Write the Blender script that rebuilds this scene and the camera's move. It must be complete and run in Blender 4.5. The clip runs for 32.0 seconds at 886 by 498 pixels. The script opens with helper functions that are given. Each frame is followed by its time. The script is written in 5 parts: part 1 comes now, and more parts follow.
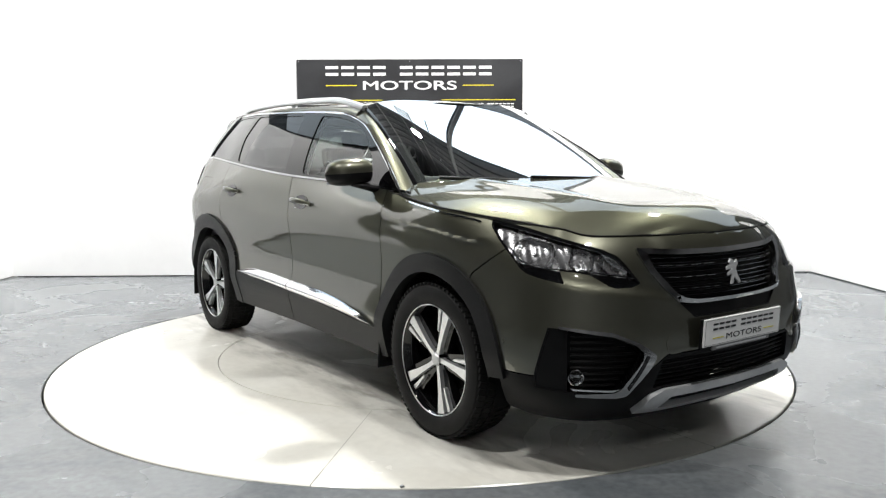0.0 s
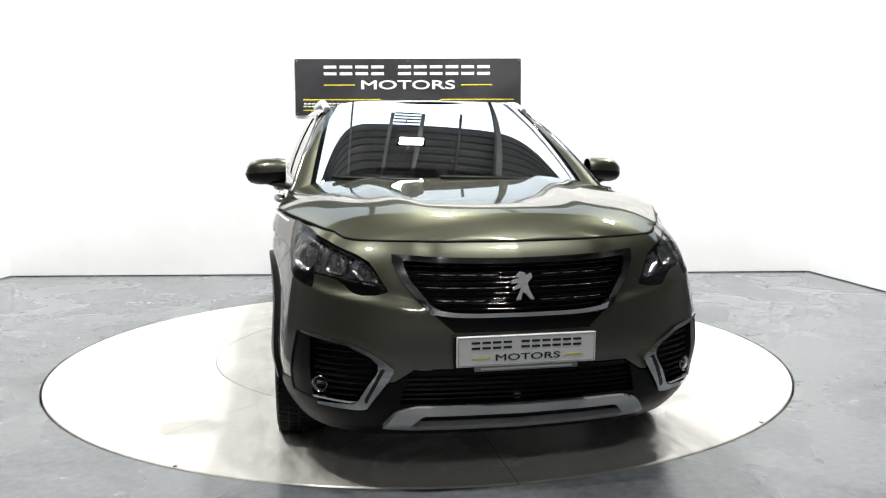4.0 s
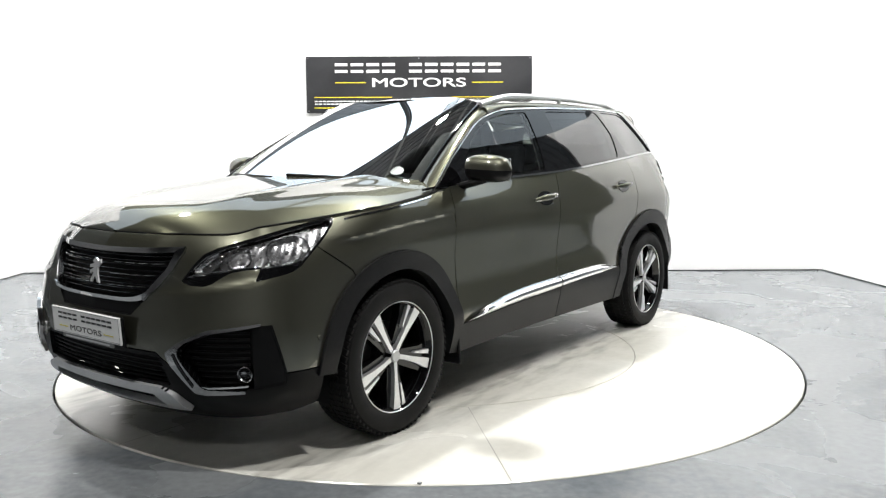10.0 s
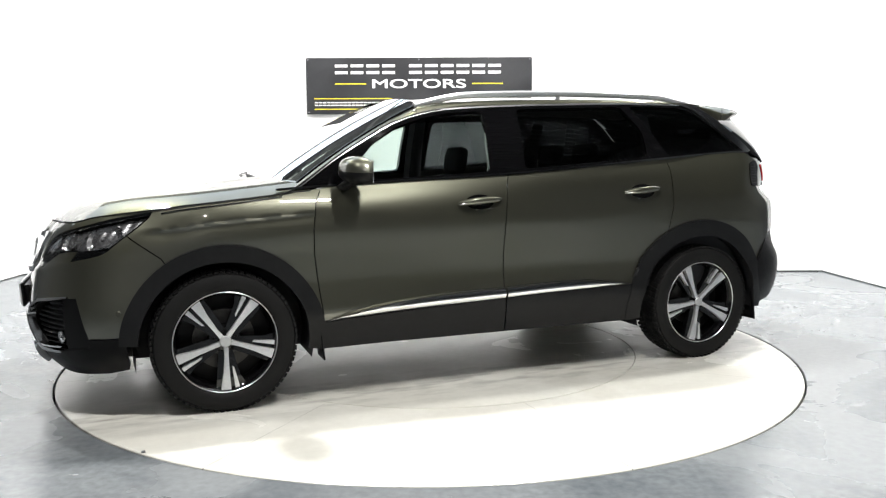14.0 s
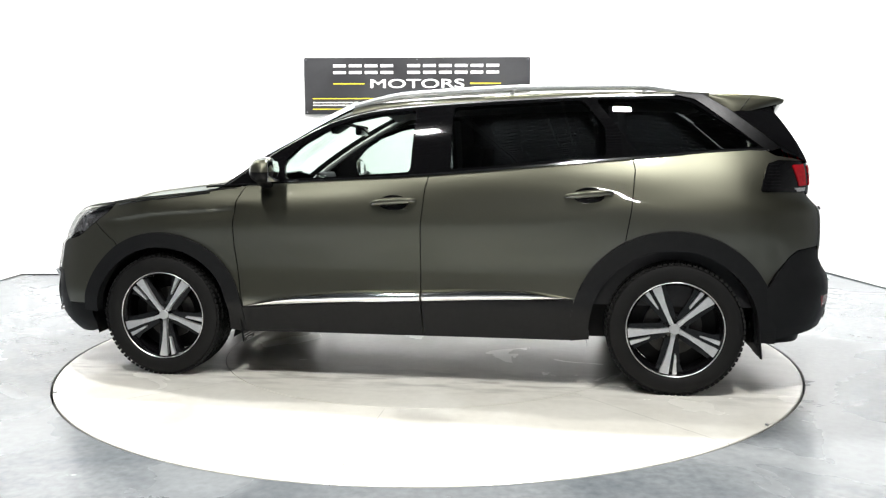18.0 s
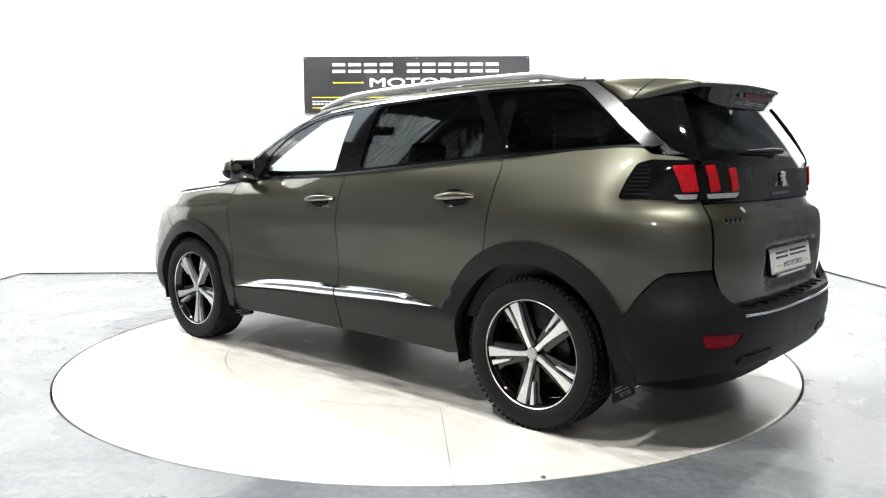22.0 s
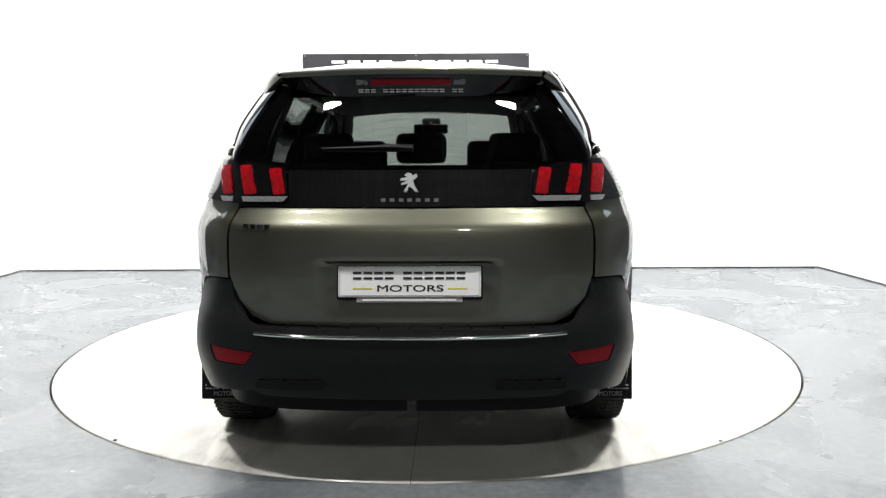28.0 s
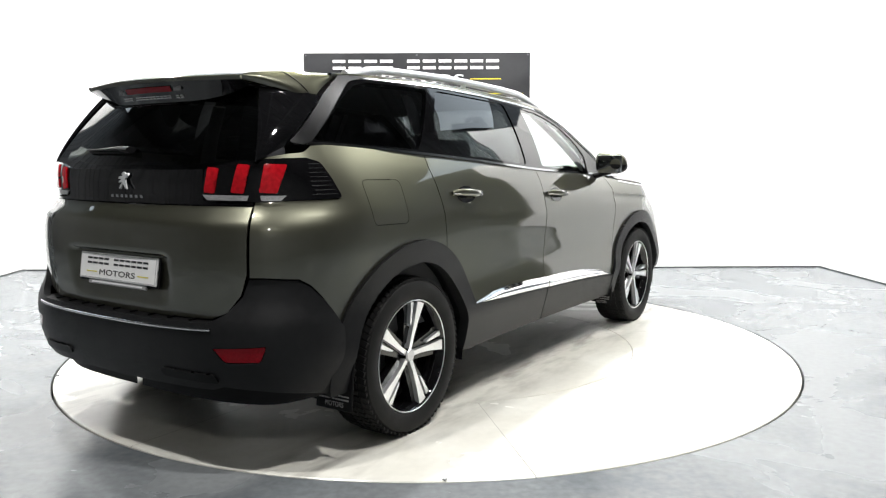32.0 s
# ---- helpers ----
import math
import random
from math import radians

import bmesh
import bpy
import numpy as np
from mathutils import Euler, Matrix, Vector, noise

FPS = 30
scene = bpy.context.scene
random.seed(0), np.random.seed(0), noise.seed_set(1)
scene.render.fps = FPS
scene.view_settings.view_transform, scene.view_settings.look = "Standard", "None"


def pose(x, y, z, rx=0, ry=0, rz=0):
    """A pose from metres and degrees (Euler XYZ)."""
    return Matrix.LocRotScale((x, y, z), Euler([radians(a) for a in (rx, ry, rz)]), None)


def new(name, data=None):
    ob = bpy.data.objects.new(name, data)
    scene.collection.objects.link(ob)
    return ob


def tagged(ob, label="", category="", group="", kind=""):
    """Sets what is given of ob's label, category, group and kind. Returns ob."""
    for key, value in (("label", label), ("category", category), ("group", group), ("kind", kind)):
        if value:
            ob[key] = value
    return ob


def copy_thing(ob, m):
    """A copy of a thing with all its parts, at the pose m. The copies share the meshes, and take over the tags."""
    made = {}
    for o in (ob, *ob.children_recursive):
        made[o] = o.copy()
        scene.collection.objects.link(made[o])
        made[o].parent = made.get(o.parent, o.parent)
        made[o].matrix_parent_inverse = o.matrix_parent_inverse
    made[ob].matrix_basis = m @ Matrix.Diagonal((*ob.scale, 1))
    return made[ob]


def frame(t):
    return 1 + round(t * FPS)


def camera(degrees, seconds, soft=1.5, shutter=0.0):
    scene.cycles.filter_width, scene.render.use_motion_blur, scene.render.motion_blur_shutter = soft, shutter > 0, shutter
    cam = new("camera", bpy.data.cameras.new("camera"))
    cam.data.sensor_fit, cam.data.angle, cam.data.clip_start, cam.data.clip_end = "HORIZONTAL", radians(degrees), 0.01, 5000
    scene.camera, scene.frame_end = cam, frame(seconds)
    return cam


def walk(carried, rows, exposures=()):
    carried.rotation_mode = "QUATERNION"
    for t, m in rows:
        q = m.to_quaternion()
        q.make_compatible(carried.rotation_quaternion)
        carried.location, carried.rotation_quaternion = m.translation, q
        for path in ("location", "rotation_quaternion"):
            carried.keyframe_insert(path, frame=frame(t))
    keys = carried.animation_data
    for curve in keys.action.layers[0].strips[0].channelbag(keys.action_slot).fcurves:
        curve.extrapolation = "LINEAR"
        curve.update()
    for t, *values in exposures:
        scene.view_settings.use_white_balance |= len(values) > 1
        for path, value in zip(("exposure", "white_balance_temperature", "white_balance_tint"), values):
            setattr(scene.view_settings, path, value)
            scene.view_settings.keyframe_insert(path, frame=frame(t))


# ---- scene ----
FOV = 59.25
cam = camera(FOV, 32.0, soft=1.25)
EYE = (0.0, -5.047, 1.210)
# seconds, tilt, turn of the stand-mounted camera (it settles by fractions of a degree)
AIM = [
    (0, -6.236, -1.537),
    (2, -6.195, -1.578),
    (3.5, -6.236, -1.661),
    (5.5, -6.361, -1.620),
    (6, -6.361, -1.537),
    (6.5, -6.340, -1.308),
    (7, -6.320, -1.080),
    (7.5, -6.320, -0.893),
    (8, -6.320, -0.872),
    (9, -6.320, -0.872),
    (9.5, -6.361, -0.872),
    (10, -6.444, -0.872),
    (11, -6.444, -0.934),
    (12, -6.361, -0.872),
    (13, -6.340, -0.872),
    (14.5, -6.361, -0.872),
    (16.5, -6.361, -0.934),
    (18, -6.361, -0.997),
    (20, -6.444, -1.038),
    (22, -6.444, -1.038),
    (24, -6.465, -1.059),
    (25.5, -6.486, -1.080),
    (27.5, -6.527, -1.080),
    (28, -6.631, -1.080),
    (29, -6.652, -1.059),
    (30, -6.673, -1.038),
    (31, -6.652, -1.017),
    (32, -6.673, -1.017),
]
walk(cam, [(t, pose(*EYE, 90 + tilt, 0.25, turn)) for t, tilt, turn in AIM],
     exposures=[(0, -0.32), (3, -0.40), (6, -0.34), (9, -0.26), (11, -0.12), (13, 0.05), (16, 0.20), (19, 0.36), (22, 0.38), (24, 0.30), (28, 0.05), (32, 0.12)])

# ---- light ----
world = bpy.data.worlds.new("hall_air")
world.use_nodes = True
world.node_tree.nodes["Background"].inputs[0].default_value = (0.9, 0.95, 1.0, 1)
world.node_tree.nodes["Background"].inputs[1].default_value = 0.05
scene.world = world

# hall flood lamps: x, y, z, watts; the last three are added
LAMPS = [(-1.9, -3.1, 5.2, 160), (1.5, -3.1, 5.2, 180), (0.2, 1.3, 5.2, 400), (0.3, -8.2, 5.2, 90),
         # side pair added as fill for the shadows and upper walls
         (-3.8, 1.6, 5.2, 320), (3.7, 1.6, 5.2, 320)]
for lx, ly, lz, watts in LAMPS:
    data = bpy.data.lights.new("flood_light", "AREA")
    data.shape, data.size, data.size_y, data.energy = "RECTANGLE", 0.30, 0.22, watts
    data.color = (1.0, 0.985, 0.96)
    new("flood_light", data).location = (lx, ly, lz - 0.02)

# ---- materials ----
def material(name, color, rough=0.5, metal=0.0, vary=0.0, scale=6.0, bump=0.0, bump_scale=200.0, coat=0.0,
             coat_rough=0.03, spec=0.5, emit=0.0):
    m = bpy.data.materials.new(name)
    m.use_nodes = True
    nt, b = m.node_tree, m.node_tree.nodes["Principled BSDF"]
    b.inputs["Base Color"].default_value = (*color, 1)
    b.inputs["Roughness"].default_value, b.inputs["Metallic"].default_value = rough, metal
    b.inputs["Coat Weight"].default_value, b.inputs["Coat Roughness"].default_value = coat, coat_rough
    b.inputs["Specular IOR Level"].default_value, b.inputs["Coat IOR"].default_value = spec, 1.55
    if emit:
        b.inputs["Emission Color"].default_value, b.inputs["Emission Strength"].default_value = (*color, 1), emit
    co = nt.nodes.new("ShaderNodeTexCoord")
    if vary:
        n = nt.nodes.new("ShaderNodeTexNoise")
        n.inputs["Scale"].default_value, n.inputs["Detail"].default_value = scale, 8
        r = nt.nodes.new("ShaderNodeMapRange")
        r.inputs[1].default_value, r.inputs[2].default_value = 0.3, 0.7
        r.inputs[3].default_value, r.inputs[4].default_value = 1 - vary, 1 + vary
        mul = nt.nodes.new("ShaderNodeVectorMath")
        mul.operation = "SCALE"
        mul.inputs[0].default_value = color
        nt.links.new(co.outputs["Object"], n.inputs["Vector"])
        nt.links.new(n.outputs["Fac"], r.inputs[0])
        nt.links.new(r.outputs[0], mul.inputs["Scale"])
        nt.links.new(mul.outputs[0], b.inputs["Base Color"])
        r2 = nt.nodes.new("ShaderNodeMapRange")
        r2.inputs[1].default_value, r2.inputs[2].default_value = 0.3, 0.7
        r2.inputs[3].default_value, r2.inputs[4].default_value = rough * (1 - vary * 0.6), min(1, rough * (1 + vary * 0.6))
        nt.links.new(n.outputs["Fac"], r2.inputs[0])
        nt.links.new(r2.outputs[0], b.inputs["Roughness"])
    if bump:
        n = nt.nodes.new("ShaderNodeTexNoise")
        n.inputs["Scale"].default_value, n.inputs["Detail"].default_value = bump_scale, 3
        k = nt.nodes.new("ShaderNodeBump")
        k.inputs["Strength"].default_value, k.inputs["Distance"].default_value = bump, 0.002
        nt.links.new(co.outputs["Object"], n.inputs["Vector"])
        nt.links.new(n.outputs["Fac"], k.inputs["Height"])
        nt.links.new(k.outputs[0], b.inputs["Normal"])
    return m


def glass(name, tint, ior=1.5):
    """A thin pane: tinted see-through with a mirror film by Fresnel."""
    m = bpy.data.materials.new(name)
    m.use_nodes = True
    nt = m.node_tree
    nt.nodes.clear()
    out, mix = nt.nodes.new("ShaderNodeOutputMaterial"), nt.nodes.new("ShaderNodeMixShader")
    tr, gl = nt.nodes.new("ShaderNodeBsdfTransparent"), nt.nodes.new("ShaderNodeBsdfGlossy")
    fr = nt.nodes.new("ShaderNodeFresnel")
    fr.inputs[0].default_value = ior
    tr.inputs[0].default_value = (*tint, 1)
    gl.inputs["Color"].default_value, gl.inputs["Roughness"].default_value = (1, 1, 1, 1), 0.01
    nt.links.new(fr.outputs[0], mix.inputs[0])
    nt.links.new(tr.outputs[0], mix.inputs[1])
    nt.links.new(gl.outputs[0], mix.inputs[2])
    nt.links.new(mix.outputs[0], out.inputs[0])
    return m


PAINT = material("olive_metallic_paint", (0.114, 0.114, 0.087), 0.39, 0.90, vary=0.10, scale=900, coat=1.0, coat_rough=0.030)
PAINT.node_tree.nodes["Principled BSDF"].inputs["Specular Tint"].default_value = (0.20, 0.20, 0.19, 1)
PAINT.node_tree.nodes["Principled BSDF"].inputs["Coat IOR"].default_value = 1.75
CLADDING = material("dark_grey_plastic", (0.0095, 0.0098, 0.0105), 0.42, spec=0.22, vary=0.12, scale=40, bump=0.25, bump_scale=900)
BLACK = material("black_plastic", (0.0045, 0.0045, 0.005), 0.45, spec=0.18, vary=0.15, scale=30)
GLOSS = material("gloss_black", (0.004, 0.004, 0.0045), 0.04, spec=0.5)
CHROME = material("satin_chrome", (0.60, 0.61, 0.62), 0.24, 1.0, vary=0.06, scale=25)
MIRROR = material("bright_chrome", (0.86, 0.86, 0.87), 0.05, 1.0)
DULL = material("dark_chrome_trim", (0.42, 0.425, 0.43), 0.13, 1.0, vary=0.08, scale=40)
BRUSHED = material("satin_dark_chrome", (0.26, 0.26, 0.265), 0.20, 1.0, vary=0.05, scale=30)
DARK_CHROME = material("dark_polished_chrome", (0.52, 0.52, 0.525), 0.12, 1.0, vary=0.05, scale=40)
SMOKED = material("smoked_lamp_bowl", (0.23, 0.23, 0.235), 0.28, 0.85, vary=0.2, scale=50)
LAMP_CHROME = material("lamp_chrome", (0.62, 0.62, 0.63), 0.16, 0.95, vary=0.10, scale=90)
DARK_RED = material("dark_red_reflector", (0.24, 0.004, 0.010), 0.15, spec=0.18, vary=0.2, scale=150)
SILVER = material("silver_paint", (0.55, 0.56, 0.57), 0.34, 0.45, vary=0.05, scale=60)
ALLOY = material("machined_alloy", (0.78, 0.79, 0.80), 0.30, 0.75, vary=0.06, scale=90)
RUBBER = material("tyre_rubber", (0.008, 0.008, 0.008), 0.66, spec=0.22, vary=0.2, scale=14, bump=0.2, bump_scale=300)
RED = material("red_lamp_plastic", (0.42, 0.006, 0.012), 0.12, spec=0.5, vary=0.25, scale=60)
AMBER_CLEAR = material("clear_lamp_plastic", (0.62, 0.62, 0.62), 0.15, 0.5, vary=0.3, scale=160)
CLOTH = material("dark_seat_cloth", (0.028, 0.028, 0.031), 0.9, vary=0.25, scale=120, bump=0.4, bump_scale=500)
TRIM = material("pale_headlining", (0.55, 0.55, 0.53), 0.9, vary=0.06, scale=60)
DASH = material("dark_dashboard", (0.03, 0.03, 0.033), 0.6, vary=0.2, scale=60, bump=0.3, bump_scale=700)
WHITE = material("white_plate", (0.86, 0.86, 0.85), 0.35, vary=0.03, scale=20)
INK = material("black_ink", (0.012, 0.012, 0.014), 0.5)
YELLOW = material("yellow_print", (0.75, 0.66, 0.03), 0.5)
GREY_INK = material("grey_print", (0.30, 0.30, 0.30), 0.6)
PALE = material("white_print", (0.80, 0.80, 0.80), 0.6)
GLASS_CLEAR = glass("clear_window_glass", (0.86, 0.93, 0.90), 1.22)
GLASS_SIDE = glass("green_window_glass", (0.66, 0.73, 0.70))
GLASS_DARK = glass("privacy_glass", (0.055, 0.060, 0.063), 1.6)
GLASS_REAR = glass("tinted_rear_glass", (0.15, 0.162, 0.155), 1.55)
GLASS_LAMP = glass("lamp_cover", (0.93, 0.94, 0.95), 1.25)

# ---- mesh tools ----
from mathutils.geometry import delaunay_2d_cdt


def mesh_of(verts, faces, mat, sharp=35):
    me = bpy.data.meshes.new("mesh")
    me.from_pydata([tuple(v) for v in verts], [], [tuple(f) for f in faces])
    me.polygons.foreach_set("use_smooth", [True] * len(me.polygons))
    me.set_sharp_from_angle(angle=radians(sharp))
    me.materials.append(mat)
    me.update()
    return me


def part(name, data, mat, parent, label=""):
    """Links a mesh, or a bmesh, as one object under a thing or a part."""
    if isinstance(data, bmesh.types.BMesh):
        bm, data = data, bpy.data.meshes.new(name)
        bm.to_mesh(data)
        bm.free()
        data.polygons.foreach_set("use_smooth", [True] * len(data.polygons))
        data.set_sharp_from_angle(angle=radians(35))
        data.materials.append(mat)
    data.name = name
    ob = new(name, data)
    ob.parent = parent
    return tagged(ob, label)


def mirrored(me):
    """The same mesh on the other side of the middle plane."""
    v = np.empty(len(me.vertices) * 3)
    me.vertices.foreach_get("co", v)
    v = v.reshape(-1, 3) * (1, -1, 1)
    return mesh_of(v, [tuple(p.vertices)[::-1] for p in me.polygons], me.materials[0])


def pair(name, me, mat, parent, label=""):
    """A part and its mirror twin."""
    return part(name, me, mat, parent, label), part(name, mirrored(me), mat, parent, label)


def box(cx, cy, cz, sx, sy, sz, bevel=0.0, seg=2):
    bm = bmesh.new()
    bmesh.ops.create_cube(bm, size=1, matrix=Matrix.Translation((cx, cy, cz)) @ Matrix.Diagonal((sx, sy, sz, 1)))
    if bevel:
        bmesh.ops.bevel(bm, geom=bm.edges[:], offset=bevel, segments=seg, affect="EDGES", profile=0.5)
    return bm


def curve_of(xs, ys):
    """A smooth monotone-limited cubic through the points."""
    xs, ys = np.array(xs, float), np.array(ys, float)
    d = np.diff(ys) / np.diff(xs)
    m = np.r_[d[0], (d[1:] + d[:-1]) / 2, d[-1]]
    m[1:-1][d[1:] * d[:-1] <= 0] = 0

    def f(x):
        x = np.clip(np.asarray(x, float), xs[0], xs[-1])
        i = np.clip(np.searchsorted(xs, x) - 1, 0, len(xs) - 2)
        h = xs[i + 1] - xs[i]
        t = (x - xs[i]) / h
        return ((1 + 2 * t) * (1 - t) ** 2 * ys[i] + t * (1 - t) ** 2 * h * m[i]
                + t * t * (3 - 2 * t) * ys[i + 1] + t * t * (t - 1) * h * m[i + 1])
    return f


def spline(pts, n=12, closed=False):
    """Catmull-Rom through the points."""
    p = np.array(pts, float)
    p = np.vstack([p[-1:], p, p[:2]]) if closed else np.vstack([2 * p[0] - p[1], p, 2 * p[-1] - p[-2]])
    t = np.linspace(0, 1, n, endpoint=False)[:, None]
    out = [0.5 * (2 * b + (c - a) * t + (2 * a - 5 * b + 4 * c - d) * t ** 2 + (3 * b - a - 3 * c + d) * t ** 3)
           for a, b, c, d in zip(p, p[1:], p[2:], p[3:])]
    return np.vstack(out + ([] if closed else [p[-2:-1]]))


def rounded(poly, r):
    """The closed outline with its corners rounded off."""
    p, out = np.array(poly, float), []
    for a, b, c in zip(np.roll(p, 1, 0), p, np.roll(p, -1, 0)):
        la, lc = np.linalg.norm(a - b), np.linalg.norm(c - b)
        k = (a - b) / max(la, 1e-9), (c - b) / max(lc, 1e-9)
        if np.dot(*k) < -0.97:
            out.append(b)
            continue
        q = min(r, la * 0.45, lc * 0.45)
        s, e = b + k[0] * q, b + k[1] * q
        out += [(1 - t) ** 2 * s + 2 * t * (1 - t) * b + t * t * e for t in (0, 0.25, 0.5, 0.75, 1)]
    return np.array(out)


def dense(poly, res):
    p, out = np.array(poly, float), []
    for a, b in zip(p, np.roll(p, -1, 0)):
        n = max(1, int(math.ceil(np.linalg.norm(b - a) / res)))
        out += [a + (b - a) * i / n for i in range(n)]
    return np.array(out)


def inside(q, poly):
    x, y, r = q[:, 0], q[:, 1], np.zeros(len(q), bool)
    for (ax, ay), (bx, by) in zip(poly, np.roll(poly, -1, 0)):
        hit = (ay > y) != (by > y)
        r ^= hit & (x < (bx - ax) * (y - ay) / (by - ay + 1e-15) + ax)
    return r


def shrunk(poly, d):
    p = np.array(poly, float)
    e = np.roll(p, -1, 0) - p
    n = np.c_[e[:, 1], -e[:, 0]] / np.maximum(np.linalg.norm(e, axis=1), 1e-9)[:, None]
    area = np.sum(p[:, 0] * np.roll(p[:, 1], -1) - np.roll(p[:, 0], -1) * p[:, 1])
    if area > 0:
        n = -n
    m = n + np.roll(n, 1, 0)
    m /= np.maximum(np.sum(m * n, axis=1), 0.4)[:, None]
    return p + m * d


def sheet(surf, uv, h=1e-3):
    """Places and outward normals of a surface at (u, v)."""
    u, v = uv[:, 0], uv[:, 1]
    p = surf(u, v)
    n = np.cross(surf(u + h, v) - surf(u - h, v), surf(u, v + h) - surf(u, v - h))
    n /= np.maximum(np.linalg.norm(n, axis=1), 1e-12)[:, None]
    mid = np.c_[np.clip(p[:, 0], -1.3, 1.3), p[:, 1] * 0, p[:, 1] * 0 + 0.8]
    return p, np.where(np.sum(n * (p - mid), axis=1)[:, None] < 0, -n, n)


def patch(outer, surf, mat, holes=(), off=0.0, thick=0.012, res=0.03, gap=0.0, lift=None):
    """A curved panel cut to an outline on a surface, with a turned-in rim. lift(u, v): extra height along the normal."""
    loops = [dense(shrunk(outer, gap) if gap else outer, res)] + [dense(h, res) for h in holes]
    pts, edges = [], []
    for lp in loops:
        k = len(pts)
        pts += [tuple(q) for q in lp]
        edges += [(k + i, k + (i + 1) % len(lp)) for i in range(len(lp))]
    lo, hi = loops[0].min(0), loops[0].max(0)
    gx, gy = np.meshgrid(np.arange(lo[0], hi[0], res), np.arange(lo[1], hi[1], res))
    g = np.c_[gx.ravel(), gy.ravel()] + 0.37 * res
    g = g[inside(g, loops[0])]
    edge_pts = np.array(pts)
    if len(g):
        g = g[np.array([np.min(np.sum((edge_pts - q) ** 2, axis=1)) for q in g]) > (0.55 * res) ** 2]
    pts += [tuple(q) for q in g]
    vs, _, fs = delaunay_2d_cdt([Vector(q) for q in pts], edges, [], 0, 1e-6)[:3]
    v2 = np.array([tuple(v) for v in vs])
    tri = np.array([tuple(f) for f in fs])
    c = v2[tri].mean(1)
    keep = inside(c, loops[0])
    for h in loops[1:]:
        keep &= ~inside(c, h)
    tri = tri[keep]
    used = np.unique(tri)
    remap = np.full(len(v2), -1)
    remap[used] = np.arange(len(used))
    tri, v2 = remap[tri], v2[used]
    p, n = sheet(surf, v2)
    if lift is not None:
        p = p + n * lift(v2[:, 0], v2[:, 1])[:, None]
    p = p + n * off
    fn = np.cross(p[tri[:, 1]] - p[tri[:, 0]], p[tri[:, 2]] - p[tri[:, 0]])
    flip = np.sum(fn * n[tri[:, 0]], axis=1) < 0
    tri[flip] = tri[flip][:, ::-1]
    faces = [tuple(t) for t in tri]
    if thick:
        seen = {}
        for a, b, c3 in faces:
            for e in ((a, b), (b, c3), (c3, a)):
                seen[e] = seen.get(e, 0) + 1
        rim = [e for e in seen if (e[1], e[0]) not in seen]
        low = {}
        verts = [tuple(q) for q in p]
        for a, b in rim:
            for i in (a, b):
                if i not in low:
                    low[i] = len(verts)
                    verts.append(tuple(p[i] - n[i] * thick))
        faces += [(b, a, low[a], low[b]) for a, b in rim]
        return mesh_of(verts, faces, mat, 40)
    return mesh_of(p, faces, mat, 40)


def loft(rows, mat, closed=False, caps=False, sharp=35):
    """A skin over rows of points, each row of one length."""
    rows = [np.array(r, float) for r in rows]
    n, v, f = len(rows[0]), np.vstack(rows), []
    for i in range(len(rows) - 1):
        for j in range(n if closed else n - 1):
            k = (j + 1) % n
            f.append((i * n + j, i * n + k, (i + 1) * n + k, (i + 1) * n + j))
    if caps:
        f += [tuple(range(n))[::-1], tuple(range((len(rows) - 1) * n, len(rows) * n))]
    return mesh_of(v, f, mat, sharp)


def tube(path, radius, mat, n=10, flat=1.0, up=(0, 0, 1)):
    """A rod along a path; radius may be one number or one for each point; flat squeezes it along up."""
    p = np.array(path, float)
    r = np.broadcast_to(np.asarray(radius, float), (len(p),))
    rows = []
    for i in range(len(p)):
        d = p[min(i + 1, len(p) - 1)] - p[max(i - 1, 0)]
        d /= np.linalg.norm(d)
        s = np.cross(d, up)
        s /= max(np.linalg.norm(s), 1e-9)
        w = np.cross(s, d)
        rows.append([p[i] + r[i] * (math.cos(a) * s + flat * math.sin(a) * w)
                     for a in np.linspace(0, 2 * math.pi, n, endpoint=False)])
    return loft(rows, mat, closed=True, caps=True, sharp=50)


def turned(profile, mat, n=48, sharp=35, part_of=1.0):
    """A body turned about the y axis; profile: rows of (radius, y)."""
    rows = [[(r * math.cos(a), y, r * math.sin(a)) for r, y in profile]
            for a in np.linspace(0, 2 * math.pi, n + 1)]
    me = loft(rows, mat, sharp=sharp)
    return me


def writing(text, size, mat, spread=1.0, depth=0.0015):
    """Letters as a mesh, centred, in the x-y plane."""
    cu = bpy.data.curves.new("letters", "FONT")
    cu.body, cu.size, cu.align_x, cu.align_y, cu.extrude, cu.space_character, cu.bevel_depth, cu.bevel_resolution = text, size, "CENTER", "CENTER", depth, spread, 0.014, 0
    ob = bpy.data.objects.new("letters", cu)
    me = bpy.data.meshes.new_from_object(ob)
    bpy.data.objects.remove(ob)
    me.materials.clear()
    me.materials.append(mat)
    return me


def bars(words, x0, y0, x1, y1, mat, gap=0.16, depth=0.0015):
    """A row of plain bars in place of letters: words gives the number of characters of each word."""
    n = sum(words) + 0.7 * (len(words) - 1)
    w, bm, x = (x1 - x0) / n, bmesh.new(), x0
    for word in words:
        for _ in range(word):
            bmesh.ops.create_cube(bm, size=1, matrix=Matrix.Translation((x + w / 2, (y0 + y1) / 2, 0))
                                  @ Matrix.Diagonal((w * (1 - gap), y1 - y0, depth * 2, 1)))
            x += w
        x += 0.7 * w
    me = bpy.data.meshes.new("bars")
    bm.to_mesh(me)
    bm.free()
    me.materials.append(mat)
    return me


